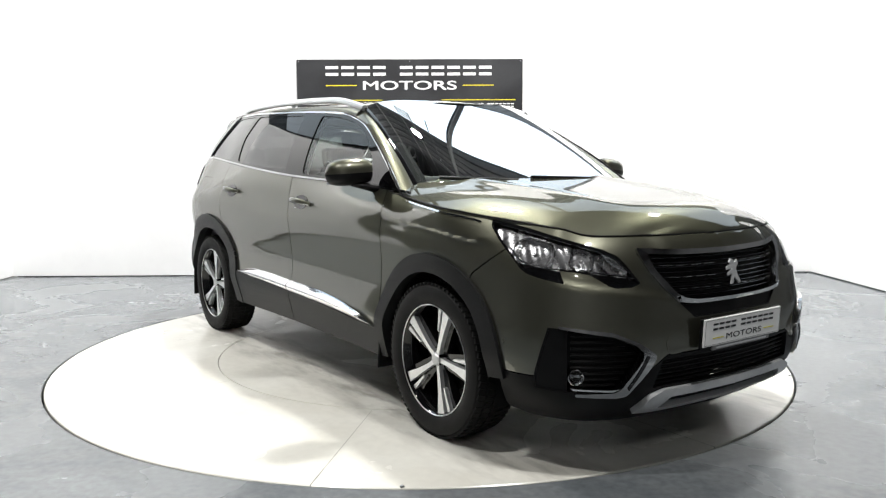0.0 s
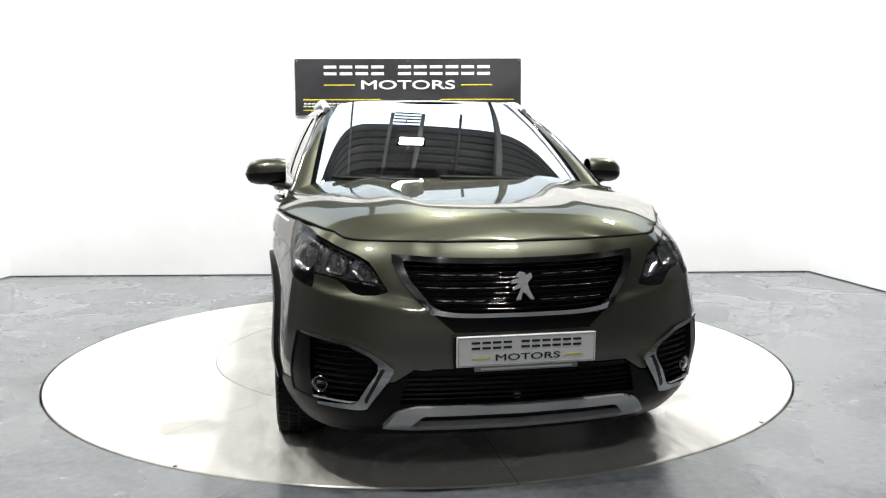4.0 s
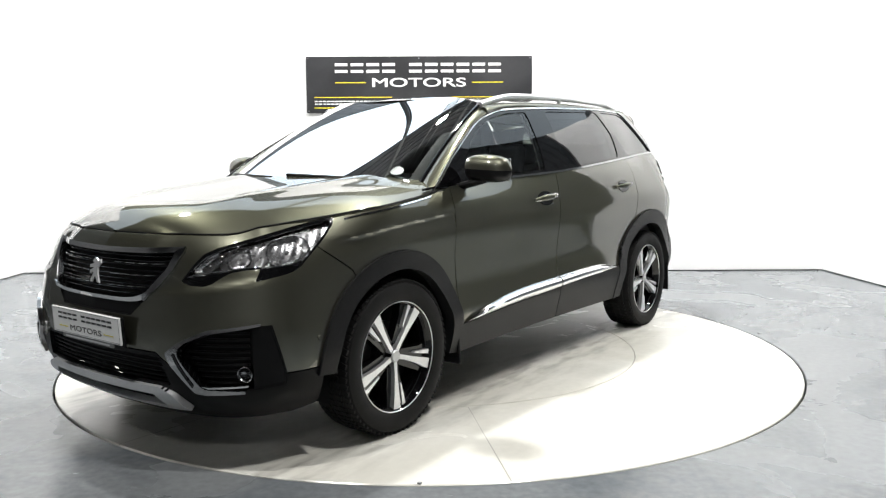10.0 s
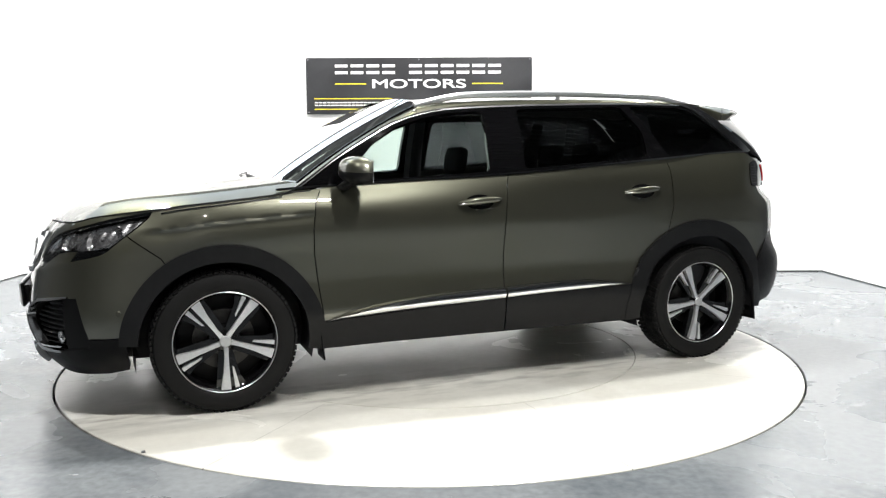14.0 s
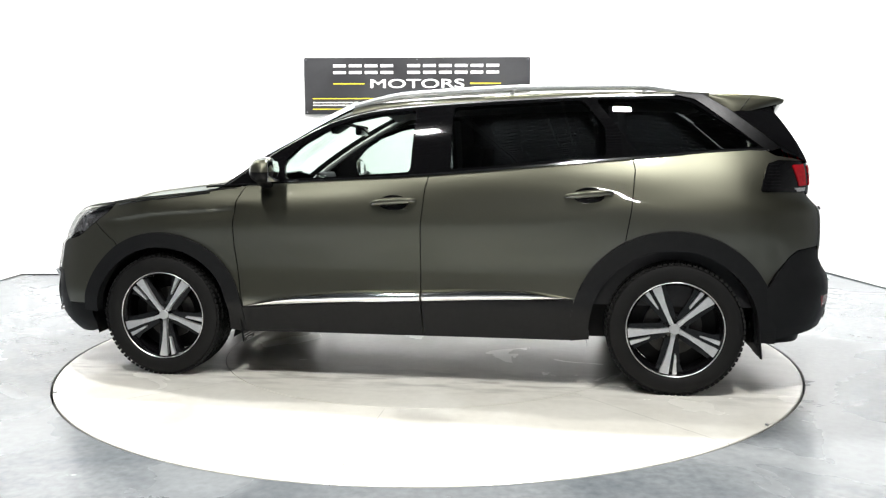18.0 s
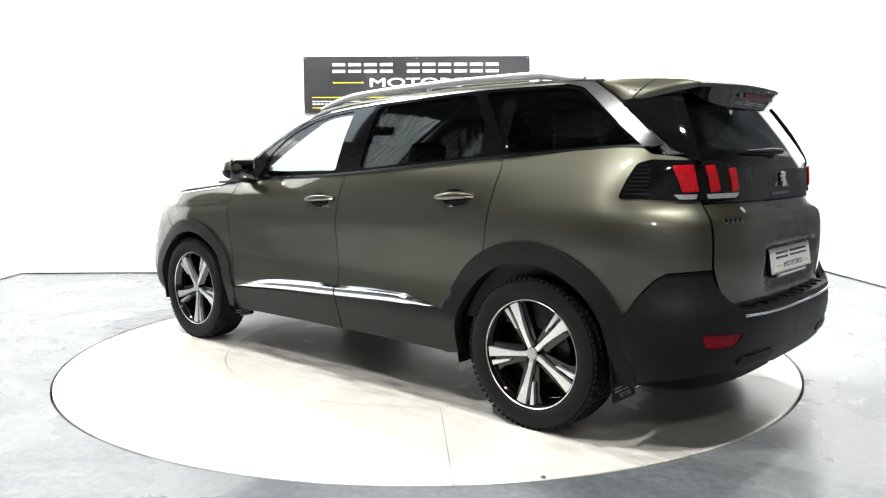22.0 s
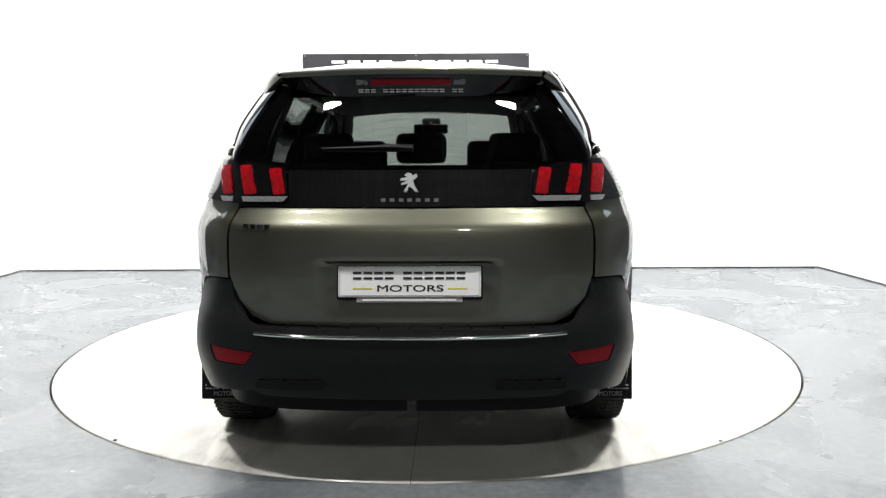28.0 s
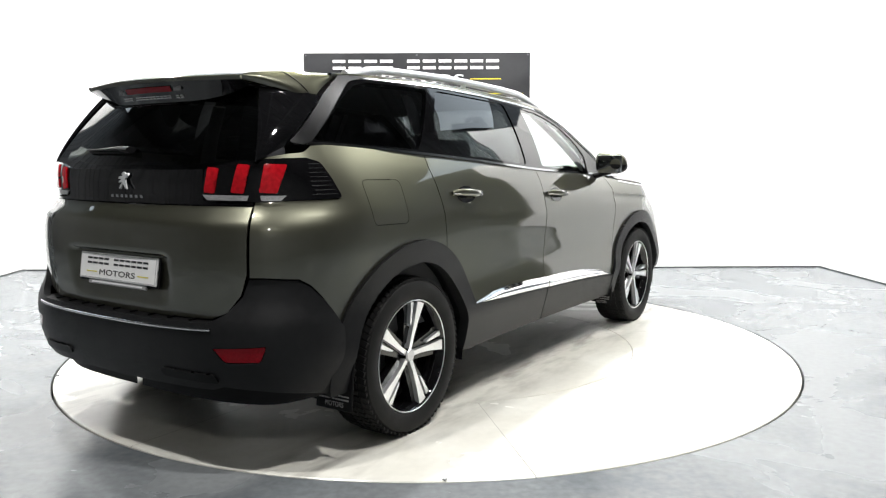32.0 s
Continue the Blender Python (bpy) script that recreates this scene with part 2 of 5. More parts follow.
def empty(name, m=None):
    ob = new(name)
    ob.empty_display_size = 0.2
    if m is not None:
        ob.matrix_world = m
    return ob

# ---- the hall, the white booth and the turntable ----
DISC_R, INNER_R = 2.236, 1.302


def two_scale(name, a, b, rough, scale, fine, grain=0.15, bump=0.0, mid=(0.42, 0.60)):
    """A worn coat: two tones in large drifts, with a fine grain over them."""
    m = material(name, a, rough)
    nt, bs = m.node_tree, m.node_tree.nodes["Principled BSDF"]
    co = nt.nodes.new("ShaderNodeTexCoord")
    n1, n2 = nt.nodes.new("ShaderNodeTexNoise"), nt.nodes.new("ShaderNodeTexNoise")
    n1.inputs["Scale"].default_value, n1.inputs["Detail"].default_value, n1.inputs["Distortion"].default_value = scale, 7, 0.6
    n2.inputs["Scale"].default_value, n2.inputs["Detail"].default_value = fine, 6
    r = nt.nodes.new("ShaderNodeValToRGB")
    r.color_ramp.elements[0].position, r.color_ramp.elements[1].position = mid
    r.color_ramp.elements[0].color, r.color_ramp.elements[1].color = (*a, 1), (*b, 1)
    g = nt.nodes.new("ShaderNodeMapRange")
    g.inputs[1].default_value, g.inputs[2].default_value = 0.3, 0.7
    g.inputs[3].default_value, g.inputs[4].default_value = 1 - grain, 1 + grain
    s = nt.nodes.new("ShaderNodeVectorMath")
    s.operation = "SCALE"
    q = nt.nodes.new("ShaderNodeMapRange")
    q.inputs[1].default_value, q.inputs[2].default_value = 0.3, 0.7
    q.inputs[3].default_value, q.inputs[4].default_value = rough * 0.75, min(1.0, rough * 1.3)
    for n in (n1, n2):
        nt.links.new(co.outputs["Object"], n.inputs["Vector"])
    nt.links.new(n1.outputs["Fac"], r.inputs[0])
    nt.links.new(n2.outputs["Fac"], g.inputs[0])
    nt.links.new(r.outputs[0], s.inputs[0])
    nt.links.new(g.outputs[0], s.inputs["Scale"])
    nt.links.new(s.outputs[0], bs.inputs["Base Color"])
    nt.links.new(n1.outputs["Fac"], q.inputs[0])
    nt.links.new(q.outputs[0], bs.inputs["Roughness"])
    if bump:
        k = nt.nodes.new("ShaderNodeBump")
        k.inputs["Strength"].default_value, k.inputs["Distance"].default_value = bump, 0.004
        nt.links.new(n2.outputs["Fac"], k.inputs["Height"])
        nt.links.new(k.outputs[0], bs.inputs["Normal"])
    return m


FLOOR = two_scale("grey_floor_paint", (0.108, 0.120, 0.130), (0.190, 0.202, 0.209), 0.25, 1.3, 26, 0.16, 0.06, (0.36, 0.64))
DISC = two_scale("cream_disc_paint", (0.69, 0.675, 0.61), (0.74, 0.73, 0.67), 0.23, 1.6, 22, 0.03, 0.02)
WALL = two_scale("white_wall_paint", (0.85, 0.85, 0.85), (0.88, 0.88, 0.88), 0.75, 0.9, 9, 0.01, 0.02)


def add_tyre_dirt(m):
    """Brown-grey dirt where cars have rolled on and off, in two streaky bands."""
    nt, bs = m.node_tree, m.node_tree.nodes["Principled BSDF"]
    was = bs.inputs["Base Color"].links[0].from_socket
    co, sep = nt.nodes.new("ShaderNodeTexCoord"), nt.nodes.new("ShaderNodeSeparateXYZ")
    nt.links.new(co.outputs["Object"], sep.inputs[0])

    def calc(op, a, b=None):
        k = nt.nodes.new("ShaderNodeMath")
        k.operation = op
        for i, v in enumerate((a, b)):
            if v is None:
                continue
            if isinstance(v, (int, float)):
                k.inputs[i].default_value = v
            else:
                nt.links.new(v, k.inputs[i])
        return k.outputs[0]
    off = calc("ABSOLUTE", calc("SUBTRACT", calc("ABSOLUTE", sep.outputs["Y"]), 0.80))
    bandm = calc("MAXIMUM", calc("SUBTRACT", 1.0, calc("MULTIPLY", off, 3.0)), 0.0)
    mp, n = nt.nodes.new("ShaderNodeMapping"), nt.nodes.new("ShaderNodeTexNoise")
    mp.inputs["Scale"].default_value = (1.2, 4.0, 1.0)
    n.inputs["Scale"].default_value, n.inputs["Detail"].default_value = 2.6, 9
    nt.links.new(co.outputs["Object"], mp.inputs["Vector"])
    nt.links.new(mp.outputs[0], n.inputs["Vector"])
    r = nt.nodes.new("ShaderNodeMapRange")
    r.inputs[1].default_value, r.inputs[2].default_value, r.inputs[3].default_value, r.inputs[4].default_value = 0.45, 0.66, 0.0, 0.62
    nt.links.new(n.outputs["Fac"], r.inputs[0])
    mx = nt.nodes.new("ShaderNodeMixRGB")
    mx.inputs[2].default_value = (0.20, 0.185, 0.165, 1)
    nt.links.new(calc("MULTIPLY", bandm, r.outputs[0]), mx.inputs[0])
    nt.links.new(was, mx.inputs[1])
    nt.links.new(mx.outputs[0], bs.inputs["Base Color"])


add_tyre_dirt(DISC)
SHEET_SIDE = two_scale("grey_steel_cladding", (0.15, 0.153, 0.157), (0.20, 0.203, 0.207), 0.5, 0.8, 12, 0.06)
SHEET = two_scale("pale_steel_cladding", (0.20, 0.205, 0.21), (0.25, 0.255, 0.26), 0.5, 0.8, 12, 0.06)
SHED = two_scale("dark_steel_cladding", (0.055, 0.058, 0.062), (0.08, 0.083, 0.087), 0.55, 0.8, 12, 0.1)
PIT = material("dark_gap", (0.015, 0.015, 0.016), 0.8)
STEEL = material("grey_steel", (0.34, 0.35, 0.36), 0.4, 0.8, vary=0.15, scale=20)
SIGN = two_scale("charcoal_sign_board", (0.025, 0.0255, 0.028), (0.033, 0.034, 0.037), 0.34, 2.0, 30, 0.04)
ROOFLIGHT = material("daylit_rooflight", (0.80, 0.91, 1.0), 0.6, emit=1.7)
SEAM = material("grey_brown_seam", (0.26, 0.25, 0.22), 0.9)


def build_floor():
    t = np.linspace(0, 2 * math.pi, 193)
    c, s = np.cos(t), np.sin(t)
    rows = [np.c_[r * c, r * s, 0 * t + z] for r, z in
            ((DISC_R + 0.011, -0.15), (DISC_R + 0.011, -0.004), (DISC_R + 0.015, 0.0), (3.2, 0.0), (5.5, 0.0), (18.0, 0.0))]
    ob = new("floor", loft(rows, FLOOR, sharp=30))
    tagged(ob, "grey-blue painted concrete floor with scuffs and pale stains", "floor", kind="structure")
    pit = new("pit_ring", loft([np.c_[r * c, r * s, 0 * t - 0.1] for r in (2.0, 2.3)], PIT))
    tagged(pit, "dark gap round the turntable", "gap", kind="structure")


def wall_between(name, a, b, z0, z1, thick, mat, label):
    a, b = Vector((*a, 0)), Vector((*b, 0))
    d = (b - a).normalized()
    n = Vector((d.y, -d.x, 0)) * -thick
    v = [a + Vector((0, 0, z)) + k for z in (z0, z1) for k in (Vector(), n)] + \
        [b + Vector((0, 0, z)) + k for z in (z0, z1) for k in (Vector(), n)]
    f = [(0, 4, 6, 2), (1, 3, 7, 5), (2, 6, 7, 3), (0, 1, 5, 4), (0, 2, 3, 1), (4, 5, 7, 6)]
    me = mesh_of(v, f, mat)
    bm = bmesh.new()
    bm.from_mesh(me)
    bmesh.ops.recalc_face_normals(bm, faces=bm.faces[:])
    bm.to_mesh(me)
    bm.free()
    return tagged(new(name, me), label, "wall", kind="structure")


def corrugated(name, length, width, pitch, depth, mat, label, category):
    """A ribbed steel sheet in the x-y plane; ribs run along x."""
    ys, zs, y = [], [], -length / 2
    while y < length / 2:
        ys += [y, y + 0.56 * pitch, y + 0.66 * pitch, y + 0.9 * pitch]
        zs += [0, 0, depth, depth]
        y += pitch
    rows = [np.c_[np.full(len(ys), x), ys, zs] for x in (-width / 2, width / 2)]
    return tagged(new(name, loft(rows, mat, sharp=10)), label, category, kind="structure")


def build_booth():
    L, Rr = (-4.475, 3.503), (4.285, 3.362)
    wall_between("wall_back", (L[0] - 0.15, L[1]), (Rr[0] + 0.15, Rr[1]), 0.012, 3.4, 0.10, WALL, "plain white painted booth wall behind the turntable")
    for name, far, near, zj in (("wall_left", L, (-4.445, 1.0), 1.675), ("wall_right", Rr, (4.32, 1.5), 1.625)):
        side = -1 if name == "wall_left" else 1
        a, b = (near, far) if side < 0 else (far, near)
        wall_between(name, a, b, 0.012, zj, 0.10, WALL, "white painted booth side wall, lower panel")
        shift = Vector((side * 0.012, 0))
        wall_between(name + "_upper", (a[0] + shift.x, a[1]), (b[0] + shift.x, b[1]), zj + 0.004, 3.4, 0.10, WALL,
                     "white painted booth side wall, upper panel")
    base = loft([[(-4.42, 3.497, z), (4.24, 3.357, z)] for z in (0.0005, 0.0125)], PIT)
    tagged(new("floor_joint", base), "dark joint between floor and white wall", "joint", kind="structure")


def build_hall():
    w = corrugated("ceiling", 18, 18.4, 0.32, 0.05, SHED, "dark corrugated steel roof sheets", "ceiling")
    w.location = (0, -2.5, 6.0)
    for name, x, rz in (("hall_wall_west", -9.1, 90), ("hall_wall_east", 9.1, -90)):
        h = corrugated(name, 18, 6.2, 0.32, 0.05, SHEET_SIDE, "grey corrugated steel hall wall", "wall")
        h.matrix_world = pose(x, -2.5, 3.0, 0, 90 if x < 0 else -90, 0)
    for name, y in (("hall_wall_south", -11.4), ("hall_wall_north", 6.4)):
        h = corrugated(name, 18.2, 6.2, 0.32, 0.05, SHEET, "pale grey corrugated steel hall wall", "wall")
        h.matrix_world = pose(0, y, 3.0, 90 if y > 0 else -90, 0, 0) @ pose(0, 0, 0, 0, 0, 90)
    # pale rooflight sheet over the back of the booth
    rl = box(0, 4.44, 5.93, 17.8, 3.76, 0.02)
    part("rooflight", rl, ROOFLIGHT, None)
    tagged(bpy.data.objects["rooflight"], "pale translucent rooflight sheet in the roof", "rooflight", kind="structure")
    # a lattice cable ladder along the middle, roof beams beside it and a thin conduit
    tray = empty("cable_ladder", pose(0.1, 0, 5.6))
    for sx in (-0.23, 0.23):
        part("side_rail", box(sx, -1.5, 0, 0.06, 9.0, 0.09, 0.006), SHEET_SIDE, tray)
    me = bpy.data.meshes.new("rung")
    rung = box(0, 0, 0.0, 0.39, 0.07, 0.03)
    rung.to_mesh(me)
    rung.free()
    me.materials.append(SHED)
    for i in range(48):
        o = part("rung", me, SHED, tray)
        o.location = (0, -5.8 + 0.1875 * i, 0)
    for sy in (-5.6, -1.5, 2.6):
        part("hanger", box(0, sy, 0.22, 0.02, 0.02, 0.40), STEEL, tray)
    tagged(tray, "grey steel lattice cable ladder under the dark roof", "cable ladder")
    for sx in (-1.42, 1.55):
        beam = empty("roof_beam", pose(sx, -2.5, 5.82))
        for dz in (-0.09, 0.09):
            part("flange", box(0, 0, dz, 0.09, 17.6, 0.012), SHEET_SIDE, beam)
        part("web", box(0, 0, 0, 0.010, 17.6, 0.168), SHEET_SIDE, beam)
        tagged(beam, "grey steel roof beam under the dark roof sheets", "beam", group="roof beams")
    pipe = empty("conduit", pose(0.92, 0, 5.75))
    part("pipe", tube([(0, -6.0, 0), (0, 3.3, 0)], 0.022, SHED, 8), SHED, pipe)
    for sy in (-5, -2, 1, 3):
        part("clip", box(0, sy, 0.125, 0.03, 0.03, 0.25), STEEL, pipe)
    tagged(pipe, "thin dark conduit under the roof sheets", "conduit")


def build_lamps():
    proto = empty("flood_lamp")
    part("housing", box(0, 0, 0.04, 0.40, 0.32, 0.09, 0.012), BLACK, proto)
    part("bracket", box(0, 0, 0.44, 0.04, 0.04, 0.74, 0.004), STEEL, proto)
    tagged(proto, "black square flood lamp under the roof, out of view", "lamp", group="flood lamps")
    for i, (lx, ly, lz, _) in enumerate(LAMPS):
        m = pose(lx, ly, lz)
        if i:
            copy_thing(proto, m)
        else:
            proto.matrix_world = m


def letters(parent, items, lift):
    """Print on a board: (kind, data, x0, y0, x1, y1, material) in the board's x-z plane, facing -y."""
    for kind, dat, x0, y0, x1, y1, mat in items:
        if kind == "text":
            me = writing(dat, 1.0, mat, 1.0, 0.0)
            co = np.array([v.co[:] for v in me.vertices])
            lo, hi = co.min(0), co.max(0)
            sc = np.array([(x1 - x0) / (hi[0] - lo[0]), (y1 - y0) / (hi[1] - lo[1]), 0.03])
            co = (co - (lo + hi) / 2) * sc + ((x0 + x1) / 2, (y0 + y1) / 2, 0)
            me.vertices.foreach_set("co", co.ravel())
            me.update()
            cells = [(me, "lettering")]
        else:
            n, x, cells = sum(dat) + 0.7 * (len(dat) - 1), x0, []
            w = (x1 - x0) / n
            for word in dat:
                for _ in range(word):
                    h = y1 - y0
                    for a, b in (((y0, y1),) if dat == (1,) else ((y0, y0 + 0.30 * h), (y1 - 0.30 * h, y1))):
                        cells.append((bars((1,), x, a, x + w * (1 if dat == (1,) else 0.80), b, mat, 0.0, 0.0006), "printed_bar"))
                    x += w
                x += 0.7 * w
        for me, name in cells:
            o = part(name, me, mat, parent)
            o.matrix_local = Matrix.Translation((0, -lift, 0)) @ pose(0, 0, 0, 90, 0, 0)


def build_sign():
    sign = empty("wall_sign", pose(-0.123, 3.415, 2.022, 0, 0, -0.92))
    part("board", box(0, 0, 0, 2.405, 0.012, 0.592, 0.002, 1), SIGN, sign, "charcoal printed board")
    W = [("bars", (4, 6), -0.895, 0.125, 0.905, 0.225, PALE), ("text", "MOTORS", -0.50, -0.025, 0.50, 0.070, PALE),
         ("bars", (1,), -0.895, 0.017, -0.565, 0.027, YELLOW), ("bars", (1,), 0.565, 0.017, 0.895, 0.027, YELLOW),
         ("bars", (1,), -1.12, -0.137, -0.29, -0.128, YELLOW), ("bars", (1,), -1.12, -0.247, -0.29, -0.238, YELLOW),
         ("bars", (1,), 0.34, -0.137, 1.13, -0.128, YELLOW), ("bars", (1,), 0.34, -0.247, 1.13, -0.238, YELLOW),
         ("bars", (16, 2), -1.115, -0.208, -0.30, -0.168, PALE), ("bars", (7, 3, 7), 0.35, -0.208, 1.12, -0.168, PALE)]
    letters(sign, W, 0.0075)
    # four plain emblem shapes in a row
    for x, mat, k in ((-0.19, PALE, 5), (-0.02, PALE, 3), (0.135, RED, 8), (0.26, PALE, 4)):
        bm = bmesh.new()
        bmesh.ops.create_circle(bm, cap_ends=True, segments=k, radius=0.034, matrix=pose(x, -0.0075, -0.185, 90, 0, 0))
        part("emblem", bm, mat, sign)
    for x in (-1.18, 0, 1.18):
        for z in (-0.275, 0.275):
            part("fixing_screw", box(x, -0.008, z, 0.012, 0.006, 0.012, 0.002), STEEL, sign)
    tagged(sign, "charcoal sign board with white lettering and yellow lines", "sign")


def build_turntable():
    table = empty("turntable")
    t = np.linspace(0, 2 * math.pi, 129)
    c, s = np.cos(t), np.sin(t)
    part("inner_disc", loft([np.c_[r * c, r * s, 0 * t + z] for r, z in
                             ((0.0, 0.0), (0.6, 0.0), (INNER_R - 0.004, 0.0), (INNER_R - 0.002, -0.003), (INNER_R - 0.002, -0.02))],
                            DISC), DISC, table)
    for i in range(8):
        a0, a1 = math.radians(45 * i) + 0.0007, math.radians(45 * i + 45) - 0.0007
        t2 = np.linspace(a0, a1, 33)
        c2, s2 = np.cos(t2), np.sin(t2)
        part("segment", loft([np.c_[r * c2, r * s2, 0 * t2 + z] for r, z in
                              ((INNER_R + 0.002, -0.02), (INNER_R + 0.002, -0.003), (INNER_R + 0.004, 0.0), (1.8, 0.0),
                               (DISC_R - 0.005, 0.0), (DISC_R, -0.004), (DISC_R, -0.06))], DISC), DISC, table)
    part("under_plate", loft([np.c_[r * c, r * s, 0 * t - 0.006] for r in (0.01, DISC_R - 0.02)], SEAM), SEAM, table)
    for deg in (36, -36, 144, -144):
        a = math.radians(deg)
        part("rim_lug", box((DISC_R - 0.012) * math.cos(a), (DISC_R - 0.012) * math.sin(a), 0.003, 0.016, 0.016, 0.008, 0.003),
             STEEL, table)
    return tagged(table, "round cream-painted turntable in segments, set flush in the floor", "turntable")


build_floor()
build_booth()
build_hall()
build_lamps()
build_sign()
turntable = build_turntable()

# ---- the car: x forward, y to its left, z up, the wheels' middle at the origin ----
car = empty("car")
tagged(car, "olive-grey metallic seven-seat family car parked on the round turntable", "car")

# plan outline at the widest level, front middle to rear middle
NOMINAL = spline([(2.345, 0), (2.325, 0.30), (2.275, 0.55), (2.165, 0.74), (2.00, 0.855), (1.75, 0.90), (1.42, 0.912),
                  (0.95, 0.893), (0.4, 0.884), (-0.2, 0.886), (-0.9, 0.902), (-1.42, 0.918), (-1.75, 0.912), (-1.98, 0.874),
                  (-2.160, 0.76), (-2.258, 0.55), (-2.293, 0.30), (-2.30, 0)], 24)
_s = np.r_[0, np.cumsum(np.linalg.norm(np.diff(NOMINAL, axis=0), axis=1))]
LONG = _s[-1]
_t = np.gradient(NOMINAL, _s, axis=0)
_t[0], _t[-1] = (0, 1), (0, -1)
_n = np.c_[_t[:, 1], -_t[:, 0]]
_n /= np.linalg.norm(_n, axis=1)[:, None]

IN_FRONT = curve_of([0.15, 0.2, 0.26, 0.32, 0.40, 0.47, 0.53, 0.58, 0.62, 0.65, 0.70, 0.775, 0.85, 0.9, 0.93, 0.97, 1.05],
                    [0.19, 0.12, 0.065, 0.028, 0.008, 0.0, 0.002, 0.006, 0.012, 0.018, 0.027, 0.043, 0.072, 0.105, 0.135, 0.18, 0.28])
IN_SIDE_A = curve_of([0.2, 0.28, 0.36, 0.46, 0.54, 0.62, 0.75, 0.88, 0.95, 1.0, 1.04, 1.08, 1.15],
                     [0.06, 0.04, 0.02, 0.0, 0.012, 0.02, 0.016, 0.006, 0.014, 0.032, 0.055, 0.085, 0.13])
IN_SIDE_B = curve_of([0.2, 0.28, 0.36, 0.46, 0.54, 0.62, 0.75, 0.86, 0.90, 0.92, 0.95, 1.0, 1.08, 1.14, 1.2, 1.28],
                     [0.06, 0.04, 0.02, 0.0, 0.012, 0.02, 0.010, -0.003, -0.006, -0.004, 0.001, 0.006, 0.018, 0.037, 0.068, 0.115])
IN_SIDE_C = curve_of([0.2, 0.28, 0.36, 0.46, 0.54, 0.62, 0.75, 0.86, 0.94, 0.98, 1.01, 1.05, 1.10, 1.15, 1.20, 1.28],
                     [0.06, 0.04, 0.02, 0.0, 0.012, 0.02, 0.010, -0.003, -0.001, 0.008, 0.019, 0.037, 0.061, 0.087, 0.116, 0.166])
IN_REAR = curve_of([0.25, 0.4, 0.6, 0.70, 0.80, 0.875, 0.93, 0.955, 0.970, 0.985, 1.000, 1.03, 1.1, 1.18, 1.25, 1.3],
                   [0.06, 0.062, 0.060, 0.052, 0.046, 0.047, 0.052, 0.058, 0.065, 0.077, 0.091, 0.117, 0.121, 0.130, 0.16, 0.19])
IN_BUMPER = curve_of([0.2, 0.25, 0.3, 0.36, 0.45, 0.52, 0.58, 0.61, 0.66, 0.72, 0.8],
                     [0.17, 0.10, 0.06, 0.03, 0.006, 0.0, 0.004, 0.012, 0.035, 0.05, 0.06])


def ease(t):
    t = np.clip(t, 0, 1)
    return t * t * (3 - 2 * t)


WING_LINE = curve_of([0.5, 0.977, 1.186, 1.466, 1.673, 2.4], [0.985, 0.962, 0.949, 0.929, 0.901, 0.86])


def shell(u, z, rear=IN_REAR):
    """The lower body: u runs round the plan outline, z up."""
    u, z = np.asarray(u, float), np.asarray(z, float)
    side = np.where((u < 0) | (u > LONG), -1.0, 1.0)
    q = np.abs(u)
    q = np.where(q > LONG, 2 * LONG - q, q)
    x, y = np.interp(q, _s, NOMINAL[:, 0]), np.interp(q, _s, NOMINAL[:, 1])
    nx, ny = np.interp(q, _s, _n[:, 0]), np.interp(q, _s, _n[:, 1])
    wf, wr = ease((x - 1.45) / 0.6), ease((-x - 1.72) / 0.43)
    k = ease((1.0 - x) / 1.6)
    crease = z - 0.08 * ease((-x - 0.5) / 0.9) * np.exp(-((z - 0.95) / 0.12) ** 2)
    c = ease((-x - 0.75) / 0.85)
    side_in = (1 - k) * IN_SIDE_A(z) + k * ((1 - c) * IN_SIDE_B(crease) + c * IN_SIDE_C(z))
    d = wf * IN_FRONT(z) + wr * rear(z) + (1 - wf - wr) * side_in
    # the fold under the headlamp
    fold = np.interp(y, [0.0, 0.30, 0.473, 0.55, 0.642, 0.73, 0.786, 0.85], [0.655, 0.675, 0.703, 0.712, 0.724, 0.737, 0.753, 0.775])
    t = np.clip((z - fold) / 0.045, 0, 1)
    d = d + wf * (x > 0) * ease((y - 0.30) / 0.12) * (1 - ease((y - 0.79) / 0.07)) * 0.019 * (1 - (1 - t) ** 2)
    # the shoulder line of the front wing, with the hollow under it
    h = (z - WING_LINE(x)) / 0.020
    along = ease((x - 0.62) / 0.55) * (1 - ease((x - 1.66) / 0.16))
    d = d + along * 0.0115 * np.maximum(-h, 0) * np.exp(1 + np.minimum(h, 0))
    return np.c_[x - nx * d, (y - ny * d) * side, z]


def bumper_shell(u, z):
    return shell(u, z, IN_BUMPER)


def at_x(x):
    return float(np.interp(-x, -NOMINAL[:, 0], _s))


def at_front(y):
    k = int(np.argmax(NOMINAL[:, 1] > 0.88))
    return float(np.sign(y) * np.interp(abs(y), NOMINAL[:k, 1], _s[:k]))


def at_rear(y):
    k = len(NOMINAL) - int(np.argmax(NOMINAL[::-1, 1] > 0.88))
    q = float(np.interp(abs(y), NOMINAL[k:, 1][::-1], _s[k:][::-1]))
    return q if y >= 0 else 2 * LONG - q


def S(*pts):
    return [(at_x(x), z) for x, z in pts]


def F(*pts):
    return [(at_front(y), z) for y, z in pts]


def R(*pts):
    return [(at_rear(y), z) for y, z in pts]


